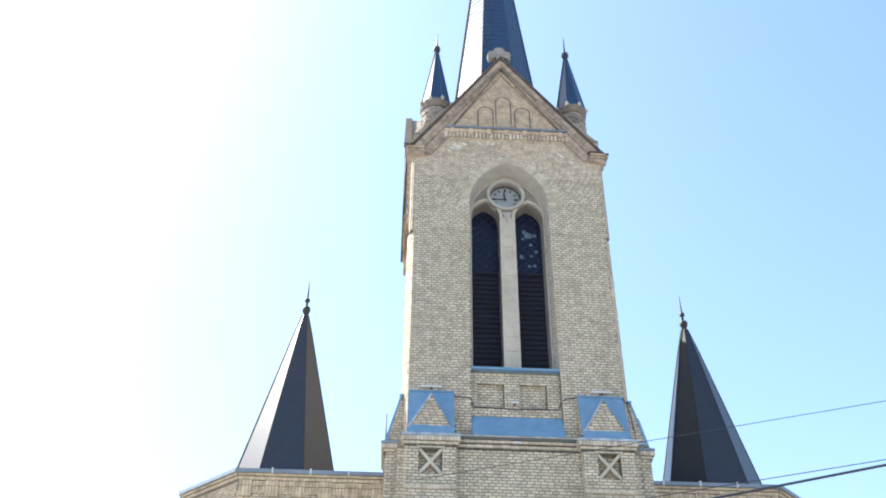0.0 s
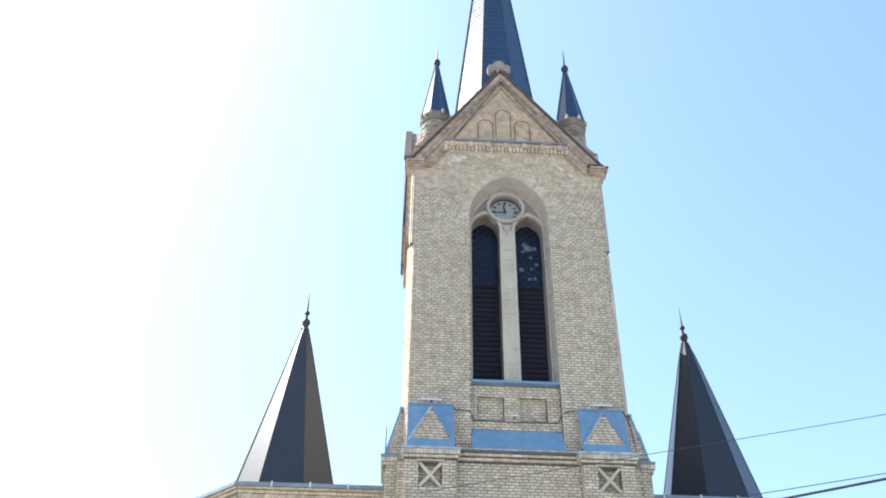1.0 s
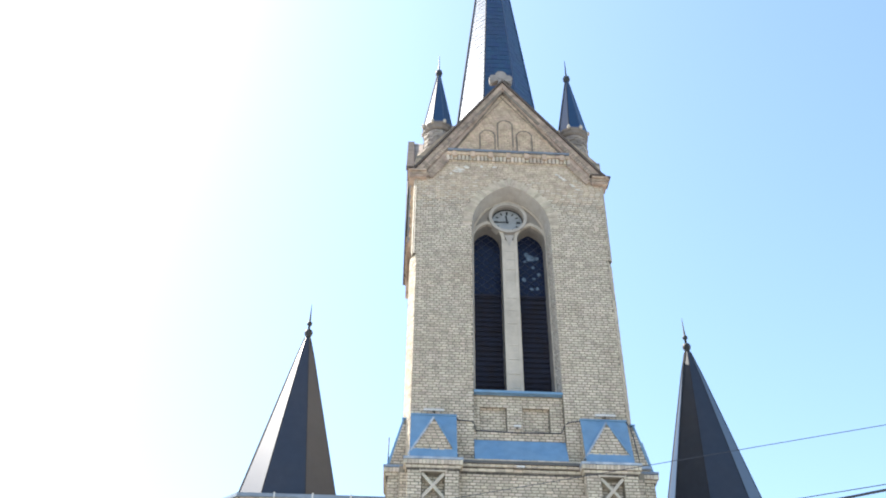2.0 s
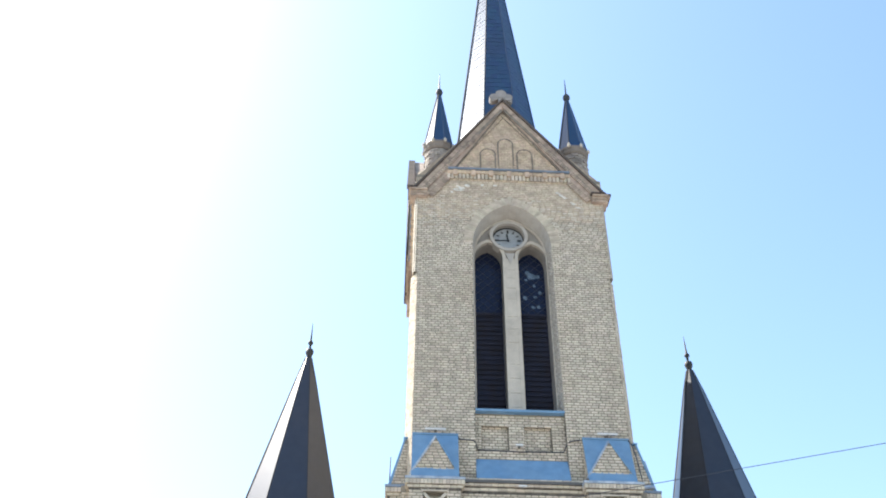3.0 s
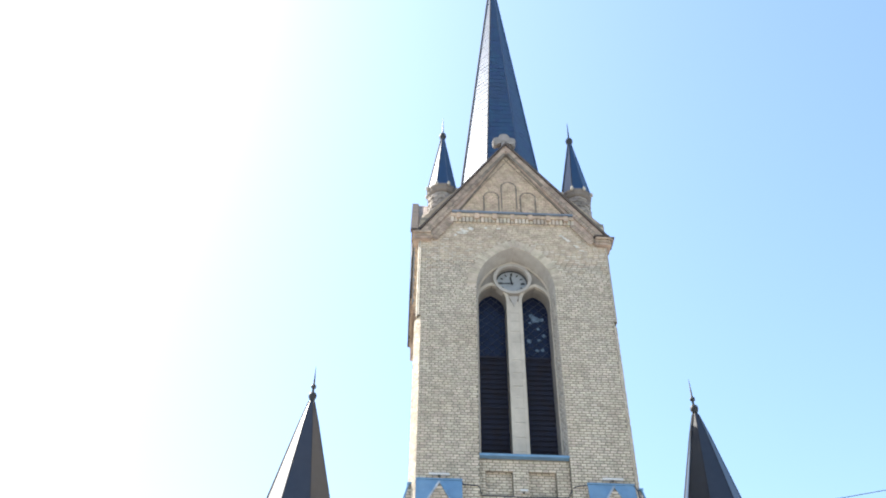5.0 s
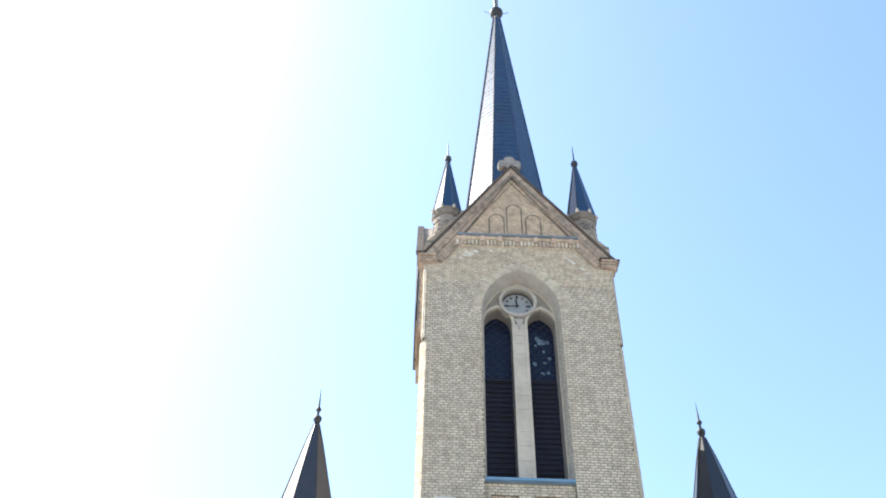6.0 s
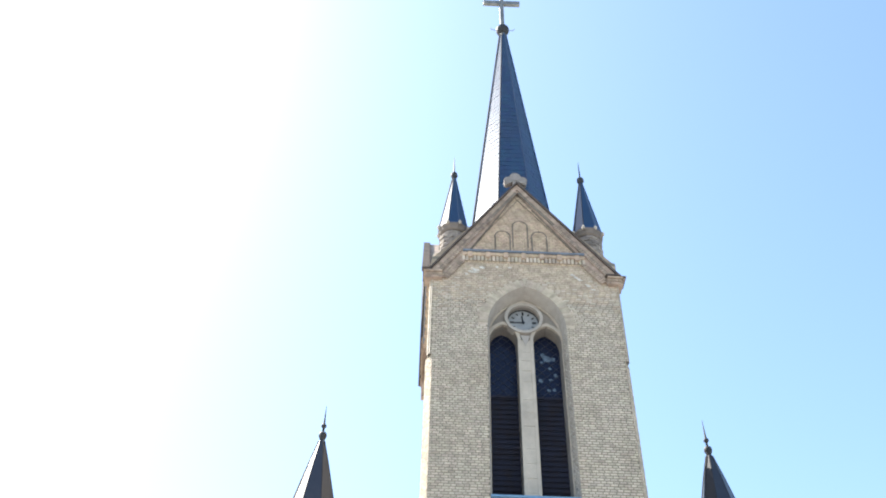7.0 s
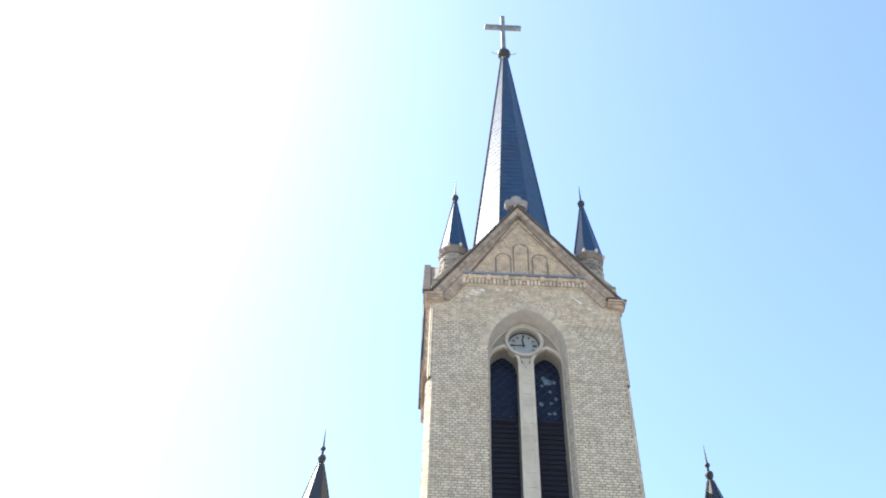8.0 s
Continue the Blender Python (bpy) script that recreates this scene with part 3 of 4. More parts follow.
# ---- gables on all four sides; the apex stands a little off the middle ----
APX = -0.10
for k in range(4):
    m = face(k) @ Matrix.Translation((0, 0, 0.004 * (k % 2)))
    more = (0.0, -0.05, 0.0, 0.11)[k]  # the left gable projects further
    gable = part("gable", Solid().prism([(-H + 0.02, 19.45), (H - 0.02, 19.45), (APX, 22.45)] if k % 2 == 0 else [(-H + 0.3, 19.45), (H - 0.3, 19.45), (APX, 22.45)], H - 0.4, H - 0.002, m), POINTING, tower, "brick gable with three blind niches")
    for s in (1, -1):
        def side(poly):
            return poly if s > 0 else [(-u, z) for u, z in poly[::-1]]
        part("rake_band", Solid().prism(side([(s * APX, 22.52), (s * APX, 22.30), (1.82, 19.62), (2.40, 18.80), (2.74, 18.80), (2.74, 18.85), (2.62, 18.86)]), H - 0.3, H + 0.09 + more + 0.002 * s, m), RAKE, gable, "raking brick cornice")
        part("rake_band", Solid().prism(side([(s * APX, 22.30), (s * APX, 22.20), (1.55, 19.72), (1.78, 19.33), (2.30, 18.62), (2.68, 18.62), (2.68, 18.80), (2.38, 18.80), (1.82, 19.62)]), H - 0.3, H + 0.055 + more + 0.002 * s, m), RAKE, gable)
        cap = side([(s * APX, 22.61), (s * APX, 22.53), (2.62, 18.868), (2.79, 18.858), (2.79, 18.895), (2.66, 18.91)])
        part("coping", Solid().prism(cap, H - (-0.06 if k == 3 else 0.35), H + (0.06 if k == 1 else 0.15 + more) + 0.002 * s, m), COPING, gable, "brown sheet coping over the gable")
        if k in (0, 1, 3):
            # dark strip paints the shade along the cornice's inner edge
            part("triangle_joint", Solid().prism(side([(s * APX, 22.22), (s * APX, 22.14), (1.50, 19.70), (1.56, 19.70)]), H - 0.01, H + 0.024, m), GROOVE_SHADE, gable)
            rb = Solid()
            L0, L1 = Vector((s * APX, 22.50)), Vector((2.62, 18.84))
            along = (L1 - L0).normalized()
            down = Vector((-abs(along.y), -along.x))
            total = (L1 - L0).length
            t = 0.03
            while t < total - 0.11:
                p = L0 + along * t
                for d_in, d_out, off, wide in ((0.02, 0.125, H + 0.09 + more, 0.072), (0.145, 0.255, H + 0.09 + more, 0.050), (0.275, 0.365, H + 0.055 + more, 0.072), (0.375, 0.53, H + 0.055 + more, 0.055)):
                    a, b = p + down * d_in, p + along * wide + down * d_in
                    c2, d2 = p + along * wide + down * d_out, p + down * d_out
                    if min(a.x, d2.x) < s * APX + 0.01 or c2.y < 18.63 or (0.13 < d_in < 0.37 and d2.x < s * APX + (22.22 - d2.y) * (1.55 - s * APX) / 2.48) or (d_in > 0.37 and not (d2.x > 1.60 and 18.63 < c2.y < 19.50)):
                        continue
                    o = off + 0.012 + rng.uniform(-0.004, 0.004)
                    quad = [tuple(v) for v in (d2, c2, b, a)]
                    if s < 0:
                        quad = [(-u, z) for u, z in quad[::-1]]
                    rb.prism(quad, off - 0.02, o, m)
                t += 0.077
            part("rake_bricks", rb, RAKE, gable, kind="stuff")
            # dark strips make the gaps between brick rows look deeper by colour
            sj = Solid()
            for d_in, d_out, off in ((0.125, 0.205, H + 0.088 + more), (0.367, 0.374, H + 0.054 + more)):
                ends = [L0 + along * 0.30 + down * d_out, L1 - along * 0.12 + down * d_out, L1 - along * 0.12 + down * d_in, L0 + along * 0.30 + down * d_in]
                quad = [tuple(v) for v in ends]
                sj.prism(quad if s > 0 else [(-u, z) for u, z in quad[::-1]], off - 0.02, off + 0.005 + 0.001 * s, m)
            part("raking_joint", sj, GROOVE_SHADE, gable, kind="stuff")
            kn = Solid()
            for z0, z1, ua, ub, d in ((18.63, 18.70, 2.30, 2.69, H + 0.075), (18.705, 18.79, 2.30, 2.71, H + 0.09), (18.795, 18.85, 2.42, 2.76, H + 0.13)):
                lo, hi = sorted((s * ua, s * ub))
                row(kn, lo, hi, z0, z1, d, m, 0.10)
                for turn in (90 * s,):
                    row(kn, 0.0, d - H + 0.30, z0, z1, 0.0, m @ Matrix.Translation((s * ub, -H + 0.30, 0)) @ Matrix.Rotation(radians(turn), 4, "Z") @ Matrix.Diagonal((-s, 1, 1, 1)), 0.10)
            part("kneeler_bricks", kn, RAKE, gable, kind="stuff")
    if k in (0, 1, 3):
        part("ledge_sheet", Solid().box(-1.70, 1.70, -H - 0.16, -H + 0.1, 19.645, 19.69, m), GUTTER, gable, "grey sheet ledge")
        lc = Solid()
        row(lc, -1.72, 1.72, 19.53, 19.64, H + 0.10, m)
        lc.box(-1.72, 1.72, -H - 0.08, -H + 0.1, 19.535, 19.635, m)
        part("ledge_course", lc, BRICK_TAN, gable, kind="stuff")
        for i in range(7):
            u = -1.5 + 0.5 * i
            part("corbel", Solid().box(u - 0.06, u + 0.06, -H - 0.125, -H + 0.1, 19.45, 19.64, m), BRICK_TAN, gable)
        for i in range(33):
            u = -1.68 + 0.105 * i
            part("dentil", Solid().box(u - 0.038, u + 0.038, -H - 0.07, -H + 0.1, 19.36, 19.53, m), BRICK_ONE, gable)
        for cu, z0, z1 in ((-0.57, 19.86, 20.58), (-0.06, 19.98, 21.0), (0.48, 19.86, 20.60)):
            line = [(cu + 0.20, z0)] + arc(cu, z1 - 0.20, 0.20, 0, 180, 10) + [(cu - 0.20, z0)]
            # dark band paints the shade of a recessed niche; the wall stays flat
            nb = Solid().band(line, -0.034, 0.0, H - 0.02, H + 0.017, m)
            part("niche_arch", nb, GROOVE_SHADE, gable)
        gbk = Solid()

        def gable_spans(z):
            half = (22.16 - z) / 1.61
            lean = APX * (z - 19.7) / 2.46
            cuts = []
            for cu, z0, z1 in ((-0.57, 19.86, 20.58), (-0.06, 19.98, 21.0), (0.48, 19.86, 20.60)):
                if z < z1 - 0.2:
                    cuts.append((cu - 0.22, cu + 0.22))
            u = lean - half
            out = []
            for a, b in cuts:
                if z > 19.86 and a > u and b < half + lean:
                    out += [(u, a), (a + 0.03, b - 0.03)]
                    u = b
            return out + [(u, half + lean)]
        lay(gbk, gable_spans, 19.70, 22.08, H - 0.002, m)
        part("gable_bricks", gbk, BRICK_TAN, gable, kind="stuff")
    if k % 2:
        back = 1 if k == 1 else -1
        foot = [(2.36, 18.20), (2.60, 18.20), (2.68, 18.40), (2.68, 18.61), (2.24, 18.61)]
        part("kneeler_foot", Solid().prism(foot if back > 0 else [(-u, z) for u, z in foot[::-1]], H - 0.3, H + 0.16, m), RAKE, gable)
    if k % 2:
        continue
    # three-lobed stone finial on the apex
    lobes = Solid()
    for du, dz, r in ((-0.21, 22.78, 0.14), (0.21, 22.78, 0.14), (0.0, 22.92, 0.17)):
        lobes.prism(arc(du + APX - 0.02, dz, r, 0, 337.5, 15), H - 0.14 + du * 0.01, H + 0.05 + du * 0.01, m)
    lobes.box(APX - 0.11, APX + 0.07, -H - 0.04, -H + 0.13, 22.56, 22.9, m)
    for du in (-0.27, 0.27):
        lobes.prism(arc(du + APX - 0.02, 22.66, 0.07, 0, 330, 11), H - 0.12, H + 0.03, m)
    part("finial", lobes, TREFOIL, gable, "dark grey stone trefoil finial")

# roof between the gables, falling to valleys at the corners
vroof = Solid()
for k in range(4):
    for s in (1, -1):
        vroof.add([(APX, -H, 22.50), (0, 0, 22.50), (s * (H - 0.05), -H + 0.05, 19.0)], [(0, 1, 2)], face(k))
part("valley_roof", vroof, ROOF, tower)

# ---- corner pinnacles ----
OCT = radians(22.5)
for sx in (-1, 1):
    for sy in (-1, 1):
        px_, py_ = 2.0 * sx + (0.035 if sx < 0 else 0.01), 2.0 * sy
        pin = part("pinnacle", Solid().turned([(0.52, 18.95), (0.52, 19.45), (0.40, 19.80), (0.37, 20.0), (0.37, 20.85)], 12, start=radians(15), cx=px_, cy=py_), PINNACLE, tower, "round grey-brown corner pinnacle with a dark cone roof")
        ring = Solid()
        z, turn_ = 18.95, 0.0
        while z < 20.74:
            r = 0.40 if z > 20.0 else 0.40 + 0.17 * min(1.0, (20.0 - z) / 0.45)
            bx = px_ + sx * 0.13 * max(0.0, min(1.0, (19.75 - z) / 0.4))
            n = 13
            for q in range(n):
                a0 = turn_ + 2 * math.pi * (q + 0.03) / n
                a1 = turn_ + 2 * math.pi * (q + 0.97) / n
                o = r + rng.uniform(-0.016, 0.014)
                lo, hi = z + 0.006, z + 0.088
                pts = [(bx + d * math.cos(a), py_ + d * math.sin(a)) for d, a in ((o, a0), (o, a1), (o - 0.12, a1), (o - 0.12, a0))]
                ring.slab(pts, lo, hi)
            z += 0.095
            turn_ += math.pi / n + rng.uniform(-0.05, 0.05)
        part("pinnacle_bricks", ring, PINNACLE_BRICK, pin, "weathered grey-brown ring of bricks", kind="stuff")
        part("collar", Solid().turned([(0.40, 20.78), (0.44, 20.84), (0.44, 20.92), (0.46, 20.95), (0.46, 21.03)], 12, start=radians(15), cx=px_, cy=py_), PINNACLE, pin)
        for i in range(8):
            a = OCT + i * math.pi / 4
            part("collar_cap", Solid().turned([(0.04, 20.98), (0.055, 21.06), (0.02, 21.12)], 5, cx=px_ + 0.47 * math.cos(a), cy=py_ + 0.47 * math.sin(a)), STONE, pin)
        part("cone_roof", Solid().turned([(0.465, 21.03), (0.44, 21.10), (0.055, 23.40)], 8, start=OCT, cx=px_, cy=py_), NAVY, pin, "dark blue sheet cone")
        for f in range(8):
            a = OCT + f * math.pi / 4
            part("cone_hip", Solid().tube([(px_ + r * math.cos(a), py_ + r * math.sin(a), z) for r, z in ((0.44, 21.10), (0.055, 23.40))], 0.02 if f in (3, 4) else 0.012, 5), NAVY if f in (6, 7) else HIP, pin)
        part("ball", Solid().turned([(0.05, 23.38), (0.06, 23.42), (0.095, 23.47), (0.115, 23.55), (0.095, 23.63), (0.04, 23.68)], 10, cx=px_, cy=py_), IRON, pin, smooth=True)
        part("spike", Solid().turned([(0.030, 23.66), (0.007, 24.40)], 6, cx=px_, cy=py_), IRON, pin)

# ---- main spire, hung with small shingles ----
Z0, Z1, R0, R1 = 20.2, 34.55, 1.68, 0.14
spire = part("spire", Solid().turned([(R0 - 0.02, Z0), (R1 - 0.02, Z1)], 8, start=OCT), SLATE, tower, "tall octagonal spire with dark blue shingles")
shin = Solid()
ROWS_S = 60
for r in range(ROWS_S):
    za, zb = Z0 + (Z1 - Z0) * r / ROWS_S, Z0 + (Z1 - Z0) * (r + 1.25) / ROWS_S
    zb = min(zb, Z1)
    ra = R0 + (R1 - R0) * (za - Z0) / (Z1 - Z0) + 0.003
    rb_ = R0 + (R1 - R0) * (zb - Z0) / (Z1 - Z0) - 0.002
    count = max(1, round(ra * 0.765 / 0.22))
    for f in range(8):
        a0, a1 = OCT + f * math.pi / 4, OCT + (f + 1) * math.pi / 4
        pa, pb_ = Vector((math.cos(a0), math.sin(a0), 0)), Vector((math.cos(a1), math.sin(a1), 0))
        cuts = [0.0] + [(i + (0.5 if r % 2 else 0)) / count for i in range(1 if r % 2 == 0 else 0, count)] + [1.0]
        for c0, c1 in zip(cuts, cuts[1:]):
            if c1 - c0 < 0.02:
                continue
            gap = 0.002 / max(ra, 0.1)
            lo = rng.uniform(-0.002, 0.004)
            q = [(pa.lerp(pb_, c), rad, z) for c, rad, z in ((c0 + gap, ra + lo, za), (c1 - gap, ra + lo, za), (c1 - gap, rb_, zb), (c0 + gap, rb_, zb))]
            vs = [(p.x * rad, p.y * rad, z) for p, rad, z in q]
            vi = [(p.x * (rad - 0.015), p.y * (rad - 0.015), z) for p, rad, z in q]
            shin.add(vs + vi, [(0, 1, 2, 3), (0, 4, 5, 1), (1, 5, 6, 2), (3, 7, 4, 0)])
part("shingles", shin, SLATE, spire, "rows of small dark blue shingles", kind="stuff")
for f in range(8):
    a = OCT + f * math.pi / 4
    part("hip_flashing", Solid().tube([(R0 * 1.006 * math.cos(a), R0 * 1.006 * math.sin(a), Z0), (R1 * 1.05 * math.cos(a), R1 * 1.05 * math.sin(a), Z1)], 0.026 if f in (3, 4) else 0.018, 5), NAVY if f in (6, 7) else HIP, spire)
part("spire_cap", Solid().turned([(0.16, 34.45), (0.12, 34.62), (0.09, 34.68)], 12), SILVER, spire)
part("spire_ball", Solid().turned([(0.08, 34.64), (0.20, 34.72), (0.27, 34.86), (0.27, 34.98), (0.20, 35.12), (0.08, 35.18)], 14), IRON, spire, "dark round ball under the cross", smooth=True)
for s in (-1, 1):
    hook = Solid().tube([(s * 0.24, 0, 34.95), (s * 0.36, 0, 34.93), (s * 0.46, 0, 34.98), (s * 0.50, 0, 35.06)], 0.016, 5)
    part("side_hook", hook, SILVER, spire)
crs = Solid()
crs.box(-0.085, 0.085, -0.07, 0.07, 35.15, 37.85)
part("cross", crs, SILVER, spire, "weathered silver metal cross")
part("cross_arm", Solid().box(-0.78, 0.78, -0.075, 0.075, 36.87, 37.10), SILVER, spire)

# ---- side turrets with chamfered corner and octagonal spire roof ----
EAVE = 10.36
for s in (-1, 1):
    tur = thing("side_turret", (1.022 * (CX + (5.355 if s > 0 else -5.395)), 3.893, -0.035), "yellow brick side turret with a dark pointed sheet roof", "church turret", "turrets beside the tower")
    tur.scale = (1.022, 1.022, 1.022)
    front, corner = -1.15, 1.215 if s > 0 else 1.0

    def flat(g, inner=-2.75):
        p = [(inner, front - g), (corner + 0.414 * g, front - g), (corner + 1.5 + g, front + 1.5 - 0.414 * g), (corner + 1.5 + g, 5.0), (inner, 5.0)]
        return p if s > 0 else [(-x, y) for x, y in p[::-1]]
    part("turret_wall", Solid().slab(flat(0.0), 0, EAVE - 0.2), MORTAR, tur, "ochre brick wall")
    part("cornice", Solid().slab(flat(0.045), EAVE - 0.20, EAVE - 0.11), MORTAR, tur)
    part("cornice", Solid().slab(flat(0.085), EAVE - 0.11, EAVE - 0.03), MORTAR, tur)
    part("gutter", Solid().slab(flat(0.17), EAVE - 0.05, EAVE + 0.04), GUTTER, tur, "grey sheet gutter")
    wb = Solid()
    span = (-2.74, corner) if s > 0 else (-corner, 2.74)
    lay(wb, lambda z: [span], EAVE - 1.9, EAVE - 0.47, -front)
    # table of upright bricks under the cornice
    u = span[0] + 0.04
    i = 0
    while u < span[1] - 0.06:
        o = -front + (0.05 if i % 8 < 4 else 0.015) + rng.uniform(-0.003, 0.003)
        wb.box(u, u + 0.066, -o, 0, EAVE - 0.58 + (0.10 if i % 8 >= 4 else 0), EAVE - 0.34)
        wb.box(u, u + 0.066, -o - 0.02, 0, EAVE - 0.33, EAVE - 0.21)
        u += 0.078
        i += 1
    ch = Matrix.Translation((s * (corner + 0.75), front + 0.75, 0)) @ Matrix.Rotation(radians(45 * s), 4, "Z")
    lay(wb, lambda z: [(-1.05, 1.05)], EAVE - 1.9, EAVE - 0.21, 0.0, ch)
    row(wb, span[0], span[1], EAVE - 0.195, EAVE - 0.115, -front + 0.06)
    row(wb, span[0], span[1], EAVE - 0.108, EAVE - 0.045, -front + 0.10, None, 0.20)
    row(wb, -1.08, 1.08, EAVE - 0.195, EAVE - 0.115, 0.06, ch)
    row(wb, -1.10, 1.10, EAVE - 0.108, EAVE - 0.045, 0.10, ch, 0.20)
    part("wall_bricks", wb, BRICK_WARM, tur, kind="stuff")
    R = 1.32 if s > 0 else 1.35
    roof = part("spire_roof", Solid().turned([(R + 0.02, EAVE + 0.03), (R, EAVE + 0.08), (0.280, 14.80), (0.09, 15.50)], 8, start=OCT), ROOF, tur, "smooth dark sheet spire")
    for f in range(8):
        a = OCT + f * math.pi / 4
        part("roof_hip", Solid().tube([(r * math.cos(a), r * math.sin(a), z) for r, z in ((R, EAVE + 0.08), (0.280, 14.80), (0.09, 15.50))], 0.022 if f in (3, 4) else 0.012, 5), HIP, roof)
    part("ball", Solid().turned([(0.07, 15.48), (0.075, 15.58), (0.105, 15.63), (0.118, 15.70), (0.10, 15.77), (0.045, 15.81)], 12), IRON, roof, smooth=True)
    part("bead", Solid().turned([(0.035, 15.80), (0.033, 15.93), (0.075, 15.98), (0.075, 16.03), (0.03, 16.09)], 10), IRON, roof, smooth=True)
    part("spike", Solid().turned([(0.032, 16.07), (0.006, 16.68)], 6), IRON, roof)
    for i in range(3):
        part("gutter_clip", Solid().box(s * (-1.6 + 0.9 * i) - 0.018, s * (-1.6 + 0.9 * i) + 0.018, front - 0.185, front, EAVE - 0.06, EAVE + 0.07), LAMP_WHITE, tur)

# ---- bricks of the tower front and sides ----
fb = Solid()


def front_spans(z):
    e = H - 0.01 if z > 16.1 else H - 0.105
    if z < 10.5:
        return [(-e, -OPEN), (OPEN, e)]
    half = arch_half(z)
    if z > SPRING:
        if z < SPRING + RISE + 0.29:
            half = arch_half(z, OPEN + 0.25, SPRING, RISE + 0.30)
        else:
            half = 0
    return [(-e, e)] if half <= 0 else [(-e, -half), (half, e)]


lay(fb, front_spans, 10.35, 17.58, H)
upper = Solid()
FIVE = [(4, 5, 6, 7), (0, 1, 5, 4), (1, 2, 6, 5), (2, 3, 7, 6), (3, 0, 4, 7)]
for i in range(0, len(fb.v), 8):
    if fb.v[i][2] < 11.4:
        part("brick", Solid().add(fb.v[i:i + 8], FIVE), BRICK_ONE, front_wall)
    else:
        upper.add(fb.v[i:i + 8], FIVE)
part("front_bricks", upper, BRICK, front_wall, kind="stuff")
fu = Solid()
lay(fu, front_spans, 17.588, 19.40, H)
worn, kept = Solid(), Solid()
for i in range(0, len(fu.v), 8):
    z = fu.v[i][2]
    pick = worn if rng.random() < (z - 17.3) / 1.6 else kept
    pick.add(fu.v[i:i + 8], [(4, 5, 6, 7), (0, 1, 5, 4), (1, 2, 6, 5), (2, 3, 7, 6), (3, 0, 4, 7)])
joints = Solid()
zj = 18.0
while zj < 19.40:
    for u0, u1 in front_spans(zj + 0.05):
        joints.box(u0 + 0.004, u1 - 0.004, -H - 0.005, -H + 0.02, zj, min(zj + 0.05, 19.40))
    zj += 0.05
part("pointing", joints, POINTING, front_wall, "worn pale pointing between the upper bricks", kind="stuff")
part("front_bricks", kept, BRICK, front_wall, kind="stuff")
part("front_bricks", worn, BRICK_WORN, front_wall, "worn tan bricks under the gable", kind="stuff")
patches = []
for cu, cz, su, sz, count in ((-1.40, 19.02, 0.13, 0.12, 15), (1.48, 18.85, 0.16, 0.03, 14), (-0.55, 19.16, 0.25, 0.03, 4)):
    for i in range(count):
        du = rng.gauss(0, su)
        patches.append((cu + du, cz + rng.gauss(0, sz) * 0.7 - (0.9 * du if cu > 0 else 0), rng.uniform(0.05, 0.15), rng.uniform(0.03, 0.07)))
for pu, pz, w, h in patches:
    patch = [(pu + w * (0.6 + 0.6 * rng.random()) / 2 * math.cos(t), pz + h * (0.6 + 0.6 * rng.random()) / 2 * math.sin(t)) for t in [2 * math.pi * i / 13 for i in range(13)]]
    part("lime_patch", Solid().prism(patch, H - 0.01, H + 0.017 + rng.uniform(0, 0.006)), LIME, front_wall, "white lime patch on the bricks")
for k in (1, 3):
    sb = Solid()
    lay(sb, lambda z: [(-H + 0.01, H - 0.01)] if z > 16.1 else [(-H + 0.76, H - 0.76)], 10.35, 19.40, H, face(k))
    part("side_bricks", sb, BRICK, tower, kind="stuff")
# chamfered corner strips that stand a little proud of the side walls below the set-off
for sx in (-1, 1):
    for sy in (-1, 1):
        outline = [(H - 0.4, H - 0.75), (H + 0.055, H - 0.75), (H + 0.055, H - 0.30), (H - 0.10, H + 0.010), (H - 0.10, H - 0.2), (H - 0.4, H - 0.2)]
        outline = [(sx * x, sy * y) for x, y in outline]
        if sx * sy < 0:
            outline = outline[::-1]
        strip = part("corner_strip", Solid().slab(outline, 10.2, 16.08), BRICK, tower)
        stb = Solid()
        m = face(1 if sx > 0 else 3)
        w = sy * sx
        u0, u1 = sorted((w * (H - 0.75), w * (H - 0.30)))
        lay(stb, lambda z: [(u0, u1)], 10.35, 16.08, H + 0.055, m)
        if sy < 0:
            mid = Matrix.Translation((sx * (H - 0.0225), -(H - 0.145), 0)) @ Matrix.Rotation(math.atan2(0.31 * sx, 0.155), 4, "Z")
            lay(stb, lambda z: [(-0.165, 0.165)], 10.35, 16.08, 0.0, mid)
        part("strip_bricks", stb, BRICK, strip, kind="stuff")
for sx in (-1, 1):
    bead = [(H - 0.035, -H - 0.035), (H + 0.03, -H + 0.08), (H - 0.06, -H + 0.08)]
    bead = [(sx * x, y) for x, y in bead]
    part("corner_bead", Solid().slab(bead if sx > 0 else bead[::-1], 16.08, 18.62), STONE, tower, "narrow chamfered corner of pale brick")
# added tube, no real pipe: draws the left coping's dark edge line
part("dark_edge_line", Solid().tube([(-H - 0.19, -H + 0.42, z) for z in (16.95, 17.6, 18.3, 18.95)], 0.028, 6), IRON, tower, "thin dark tube added for the dark coping edge at the tower corner", smooth=True)
lw = Solid()
for k in (1, 3):
    lay(lw, lambda z: [(-1.4, 1.34)], 8.0, 10.05, H + 0.1, face(k))
    for a, b in BUT:
        lay(lw, lambda z: [(a, b)], 8.0, 9.34, H + 0.36, face(k))
for k in (0, 1, 3):
    lay(lw, lambda z: [(-H - 0.09, -2.50), (2.46, H + 0.09)], 7.5, 10.05, H + 0.1, face(k))
lay(lw, lambda z: [(-1.39, 1.33)], 6.002, 9.30, H + 0.1)
